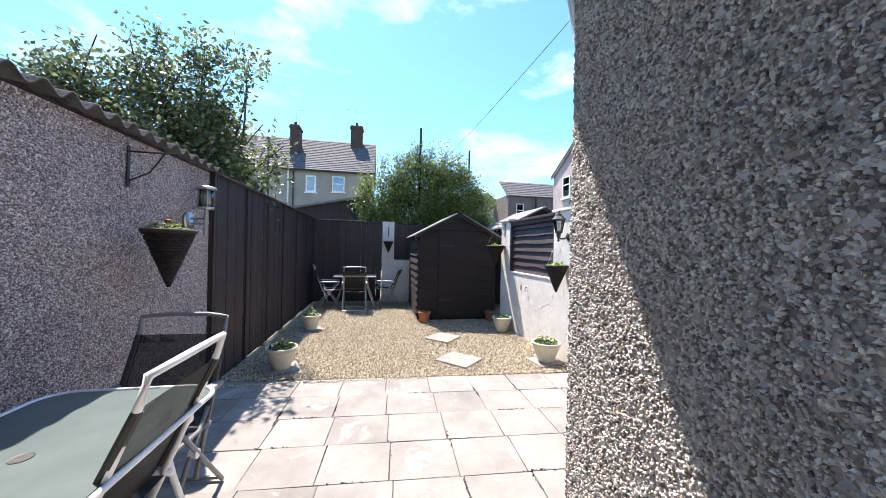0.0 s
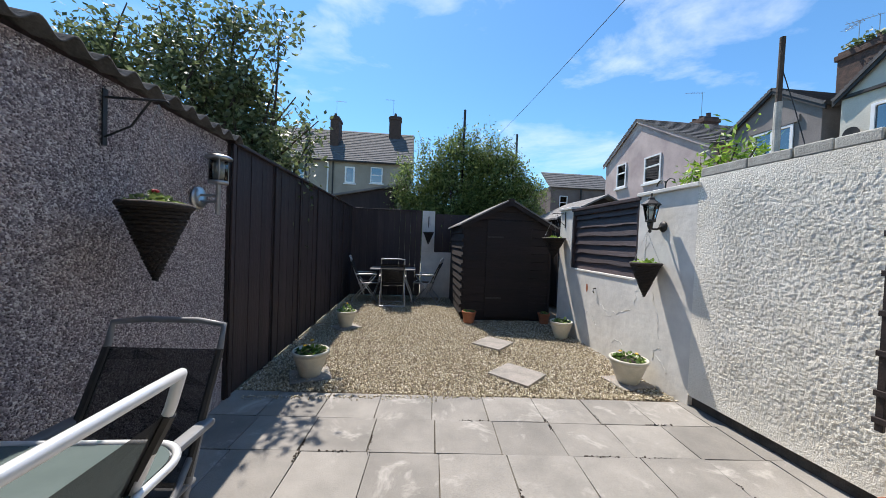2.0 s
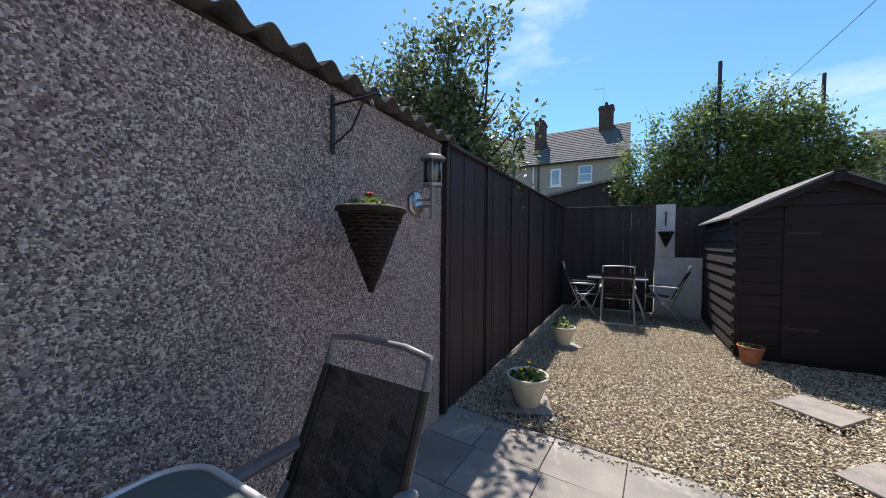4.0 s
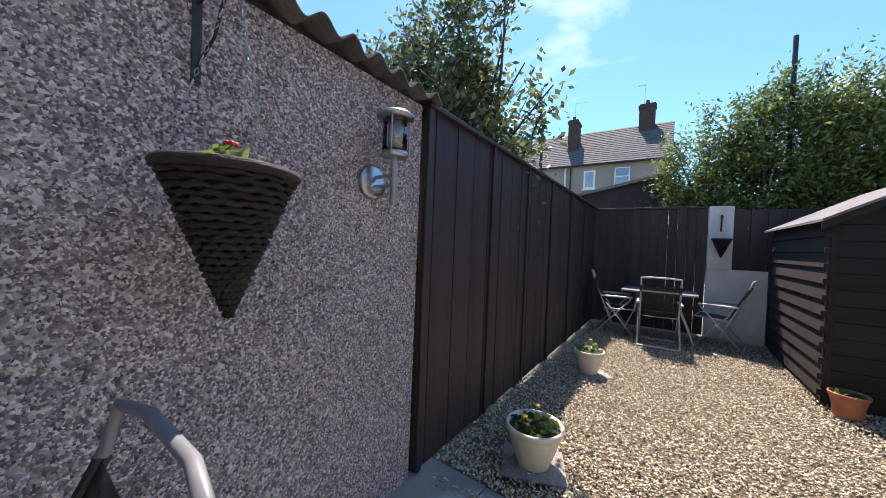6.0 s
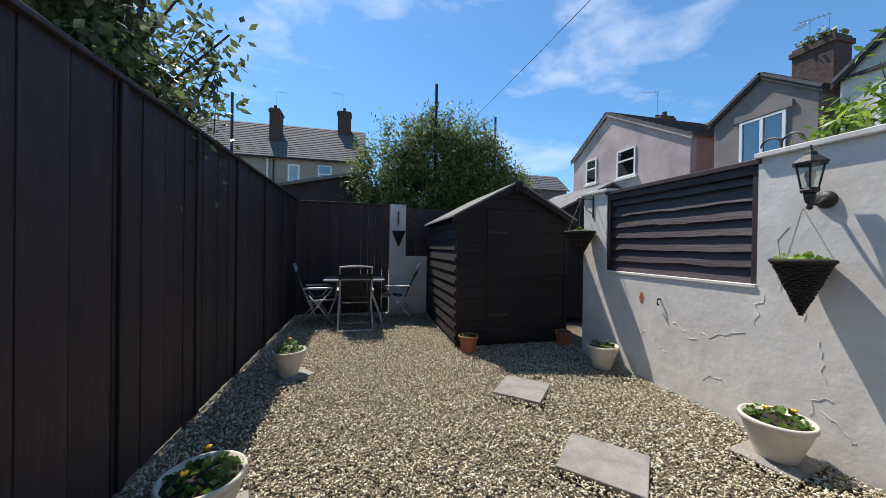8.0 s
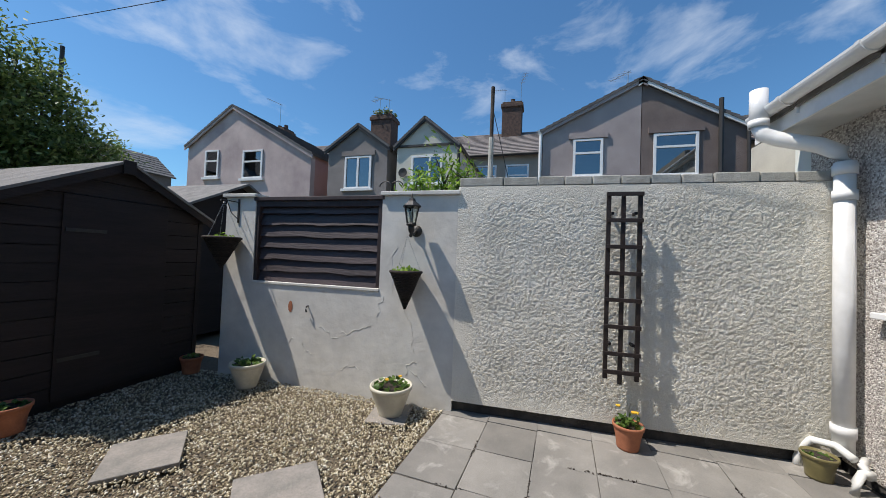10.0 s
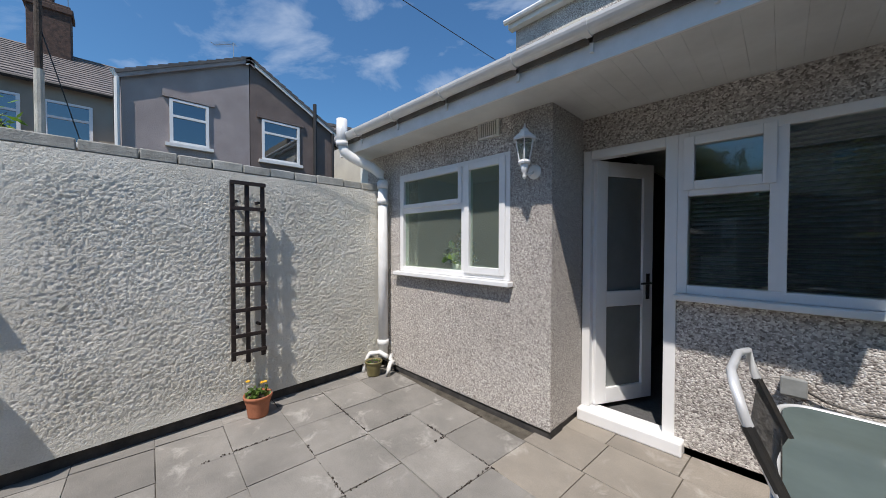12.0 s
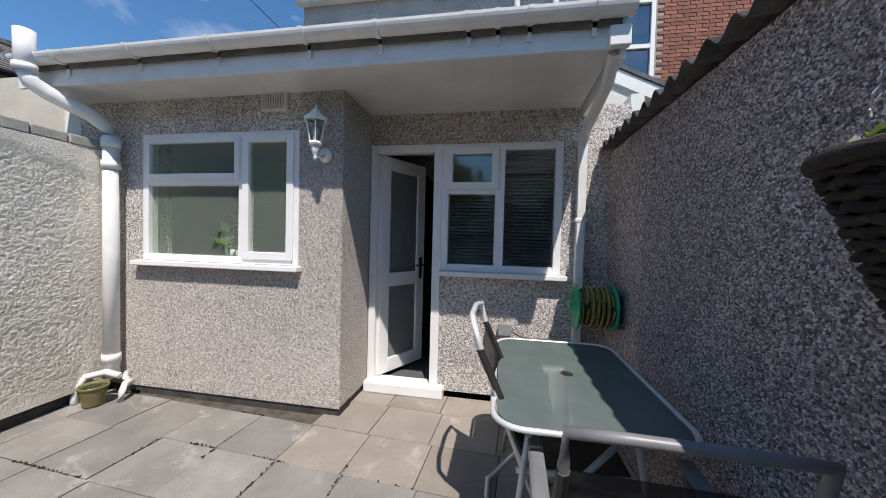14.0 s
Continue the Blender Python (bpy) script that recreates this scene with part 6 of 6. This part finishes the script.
rear_things = [rear, chimney((-6.6, BY + 2.2, 9.0), 0.65, 1.2, 1.3, "narrow dark brick chimney on the rear terrace", 2), chimney((-2.1, BY + 3.6, 9.9), 0.95, 0.8, 1.2, "dark brick chimney at the roof end", 2),
               aerial((-6.6, BY + 2.2, 10.6), 20, 1.0), aerial((-2.3, BY + 3.6, 11.1), 160, 1.4)]
FAR = Matrix.Translation((-0.25, 0, 1.4)) @ Matrix.Diagonal((1.09, 1, 1.14, 1)) @ Matrix.Translation((0.2, 0, -1.4))
for ob in rear_things:
    ob.matrix_basis = FAR @ ob.matrix_basis
corner = tagged(new("far_house"), "grey and white houses glimpsed over the sheds", "house", "far houses")
part("wall", new_box(11.5, 17.0, 29.0, 33.0, -0.1, 6.6), HOUSE_BROWN, corner)
slate_courses(corner, (11.3, 28.8, 6.5), (17.2, 28.8, 6.5), (11.3, 31.0, 8.2), (17.2, 31.0, 8.2), 8, SLATE)
part("downpipe", tube(bmesh.new(), [(14.2, 28.9, 0), (14.2, 28.9, 6.4)], 0.07, 6), DARK_TRIM, corner)
house_window(corner, 29.0, 12.3, 13.0, 4.6, 5.8, (0.5,), "y")
corner2 = tagged(new("far_house"), "pale blue-white house end with a small chimney", "house", "far houses")
part("wall", prism(bmesh.new(), [(9.2, -0.1), (12.2, -0.1), (12.2, 6.2), (10.7, 7.3), (9.2, 6.2)], "y", 33.0, 38.0), HOUSE_CREAM, corner2)
slate_courses(corner2, (9.0, 32.8, 6.1), (9.0, 38, 6.1), (10.7, 32.8, 7.35), (10.7, 38, 7.35), 5, SLATE)
slate_courses(corner2, (12.4, 32.8, 6.1), (12.4, 38, 6.1), (10.7, 32.8, 7.35), (10.7, 38, 7.35), 5, SLATE)
chimney((10.0, 34.0, 7.2), 0.8, 0.6, 0.7, "small pale chimney with pots", 3, HOUSE_TAN)
low_wall = tagged(new("garden_wall_far", finish("garden_wall_far", new_box(-16, 12, 24.0, 24.2, -0.1, 1.9), HOUSE_TAN)), "plain far garden wall", "", "", "structure")
setting("wall_neighbour", new_box(4.9, 5.05, -6, 16, -0.1, 1.8), HOUSE_TAN, "plain boundary wall of the next garden")

# the main house above the extension
up = tagged(new("main_house"), "pebbledashed two-storey house behind the extension", "house")
part("wall", new_box(-2.3, 3.05, -3.45, -3.2, -0.1, 5.95), PEBBLE_HOUSE, up)
part("side_wall", new_box(2.8, 3.05, -9, -3.45, -0.1, 5.95), PEBBLE_HOUSE, up)
part("eaves_board", new_box(-2.35, 3.15, -3.2, -3.05, 5.92, 6.04, 0.01), WHITE_BOARD, up)
part("eaves_gutter", tube(bmesh.new(), [(-2.35, -3.0, 6.06), (3.2, -3.0, 6.06)], 0.055, 8), GUTTER, up)
slate_courses(up, (-2.4, -3.1, 6.06), (3.15, -3.1, 6.06), (-2.4, -7, 8.3), (3.15, -7, 8.3), 10, SLATE)
for xc in (1.75, -0.1):
    w = part("window", new_box(xc - 0.45, xc + 0.45, -3.2, -3.19, 4.1, 5.3), DARK_GLASS, up)
    part("frame", frame_of(bmesh.new(), xc - 0.47, xc + 0.47, 4.1, 5.3, 0.07, -3.19, -3.15), UPVC, w)
    arch = [(xc - 0.55, 5.3), (xc + 0.55, 5.3)] + [(xc + 0.55 * math.cos(radians(a)), 5.38 + 0.16 * math.sin(radians(a))) for a in range(0, 181, 15)]
    part("arch_band", prism(bmesh.new(), arch, "y", -3.2, -3.16), HOUSE_CREAM, w)
part("vent_cowl", lathe(bmesh.new(), [(0, 0), (0.09, 0), (0.09, 0.08), (0.05, 0.14), (0, 0.16)], 12, pose(0.95, -3.19, 5.3, -90)), DARK_TRIM, up)
part("soil_pipe", tube(bmesh.new(), [(-1.1, -3.1, 3.4), (-1.1, -3.1, 6.0)], 0.055, 10), GUTTER, up)
part("soil_pipe", tube(bmesh.new(), [(-1.75, -3.1, 3.4), (-1.75, -3.1, 6.0)], 0.055, 10), GUTTER, up)
nb = tagged(new("neighbour_extension"), "cream rendered neighbouring lean-to with a white bargeboard", "house")
part("wall", prism(bmesh.new(), [(-1.98, 0.0), (-3.6, 0.0), (-3.6, 2.8), (-1.98, 3.58)], "y", -1.7, -1.5), RENDER_SMOOTH, nb)
part("bargeboard", prism(bmesh.new(), [(-1.9, 3.72), (-3.7, 2.84), (-3.7, 2.66), (-1.9, 3.54)], "y", -1.5, -1.46), WHITE_BOARD, nb)
part("roof", prism(bmesh.new(), [(-1.9, 3.78), (-3.75, 2.88), (-3.75, 2.83), (-1.9, 3.73)], "y", -4.2, -1.44), SLATE, nb)
part("window", new_box(-3.75, -2.75, -4.31, -4.3, 4.2, 6.2), DARK_GLASS, nb)
part("window_frame", frame_of(bmesh.new(), -3.78, -2.72, 4.2, 6.2, 0.08, -4.3, -4.24), UPVC, nb)
part("transom", new_box(-3.7, -2.8, -4.3, -4.25, 5.25, 5.33), UPVC, nb)
brickwork = setting("wall_brick", new_box(-7.5, -2.0, -4.55, -4.32, -0.1, 7.5), MORTAR, "red brick house wall beyond the outbuilding")


# ---- paving, gravel and wall stones ----
rng = random.Random(11)
slab_meshes = []
for k in range(6):
    bm = new_box(-PITCH / 2 + 0.0028, PITCH / 2 - 0.0028, -PITCH_Y / 2 + 0.0028, PITCH_Y / 2 - 0.0028, -0.035, 0.0, 0.0035)
    for v in bm.verts:
        v.co.x += rng.uniform(-0.003, 0.003)
        v.co.y += rng.uniform(-0.003, 0.003)
    slab_meshes.append(finish("slab", bm, SLAB))
tan_mesh = finish("slab", new_box(-PITCH / 2 + 0.0028, PITCH / 2 - 0.0028, -PITCH_Y / 2 + 0.0028, PITCH_Y / 2 - 0.0028, -0.035, 0.0, 0.0035), SLAB_TAN)
for j in range(9):
    for i in range(-5, 6):
        cx, cy = -0.08 + (i + 0.5) * PITCH, EDGE_Y - (j + 0.5) * PITCH_Y
        if cx - PITCH / 2 < LX - 0.3 or cx - PITCH / 2 > 2.3 or (cy < HY and cx > CX + 0.1):
            continue
        ob = new("slab", tan_mesh if (cy < 1.15 and cx < 0.2) else rng.choice(slab_meshes))
        cy += SKEW * cx
        ob.matrix_basis = pose(cx, cy, rng.uniform(-0.003, 0.003), rng.uniform(-0.25, 0.25), rng.uniform(-0.25, 0.25), math.degrees(SKEW) + rng.choice((0, 180)))
        ob.parent = patio_bed
moss = []
mrng = np.random.default_rng(17)
for k in range(34):
    run = mrng.integers(6, 26)
    if k % 2:
        y0 = EDGE_Y - PITCH_Y * mrng.integers(1, 8)
        x0 = mrng.uniform(-1.2, 1.9)
        xs = x0 + mrng.uniform(0, 0.25, run)
        ys = y0 + SKEW * xs + mrng.normal(0, 0.004, run)
    else:
        x0 = -0.08 + PITCH * mrng.integers(-2, 5)
        y0 = mrng.uniform(0.8, 3.3)
        ys = y0 + mrng.uniform(0, 0.25, run) + SKEW * x0
        xs = x0 + mrng.normal(0, 0.004, run)
    moss += [(x, y, 0.001) for x, y in zip(xs, ys) if not (x > CX - 0.05 and y < HY + 0.05)]
weeds = pieces("joint_weeds", np.array(moss), mrng.uniform(0.004, 0.011, (len(moss), 3)) * (1, 1, 0.5), (0, 0, 1), SOIL, mrng, 0.3)
tagged(weeds, "crumbs of dark moss and soil along the paving joints", "moss", "", "stuff")
for x, y, rz, a, b in ((0.87, 5.2, -42, 0.42, 0.45), (0.87, 4.12, -46, 0.47, 0.43)):
    ob = tagged(new("stepping_stone", finish("stepping_stone", new_box(-a / 2, a / 2, -b / 2, b / 2, -0.02, 0.02, 0.006), STEP_STONE)), "square grey stepping stone set in the gravel", "paving stone", "stepping stones")
    ob.matrix_basis = pose(x, y, 0.006, 0, 0, rz)

nrng = np.random.default_rng(3)
N = 66000
cx = nrng.uniform(-1.8, 2.75, N)
cy = EDGE_Y + 0.01 + SKEW * cx + (8.95 - EDGE_Y) * nrng.uniform(0, 1, N) ** 1.15
keep = np.ones(N, bool)
for x, y in ((0.87, 5.2), (0.87, 4.12)):
    c, s = math.cos(radians(45)), math.sin(radians(45))
    u, w = (cx - x) * c - (cy - y) * s, (cx - x) * s + (cy - y) * c
    keep &= ~((abs(u) < 0.2) & (abs(w) < 0.2))
keep &= ~((cx > SX0 + 0.05) & (cy > SYF + 0.05))
keep &= cx < 2.22
cx, cy = cx[keep], cy[keep]
n = len(cx)
sz = np.stack([nrng.uniform(0.008, 0.019, n), nrng.uniform(0.006, 0.013, n), nrng.uniform(0.004, 0.009, n)], 1)
cz = -0.012 + 0.012 * nrng.uniform(0, 1, n) + 0.004
gravel = pieces("gravel", np.stack([cx, cy, cz], 1), sz, (0, 0, 1), GRAVEL, nrng, 0.5)
tagged(gravel, "loose golden and grey angular gravel", "gravel", "", "stuff")
N = 500
scat = pieces("loose_gravel", np.stack([nrng.uniform(-1.7, 2.0, N), EDGE_Y - np.abs(nrng.normal(0, 0.035, N)), np.full(N, 0.002)], 1), nrng.uniform(0.005, 0.012, (N, 3)), (0, 0, 1), GRAVEL, nrng, 0.3)
tagged(scat, "scattered gravel stones on the slab edge", "gravel", "", "stuff")


def dash(name, density, area, to_world, normal, mat, label, size):
    n = int(density * area[0] * area[1])
    u, w = nrng.uniform(0, area[0], n), nrng.uniform(0, area[1], n)
    c = to_world(u, w)
    sz = nrng.uniform(size * 0.35, size * 0.75, (n, 3))
    ob = pieces(name, c, sz, normal, mat, nrng, 0.15)
    return tagged(ob, label, "pebbledash", "", "stuff")


dash("dash_stones", 44000, (HY - RY, 2.41), lambda u, w: np.stack([np.full_like(u, CX), RY + u, 0.07 + w], 1), (-1, 0, 0), STONES_HOUSE, "stones of the pebbledash on the recess side", 0.007)
dash("dash_stones", 17000, (W1[0] - CX, 2.41), lambda u, w: np.stack([CX + u, np.full_like(u, HY), 0.07 + w], 1), (0, 1, 0), STONES_HOUSE, "stones of the pebbledash by the house corner", 0.0092)
dash("dash_stones", 13000, (2.35 - W1[0], 1.04), lambda u, w: np.stack([W1[0] + u, np.full_like(u, HY), 0.07 + w], 1), (0, 1, 0), STONES_HOUSE, "stones of the pebbledash under the window", 0.0098)
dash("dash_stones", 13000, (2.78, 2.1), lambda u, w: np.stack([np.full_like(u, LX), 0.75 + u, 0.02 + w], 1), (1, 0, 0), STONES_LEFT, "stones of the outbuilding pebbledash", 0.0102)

brick_mesh = finish("brick", new_box(-0.105, 0.105, -0.012, 0.012, -0.0325, 0.0325, 0.003), BRICK)
for j in range(34):
    for i in range(9):
        x = -3.95 - i * 0.225 - (0.1125 if j % 2 else 0)
        z = 3.9 + j * 0.075
        ob = new("brick", brick_mesh)
        ob.matrix_basis = pose(x, -4.316, z, 0, 0, 0)
        ob.parent = brickwork
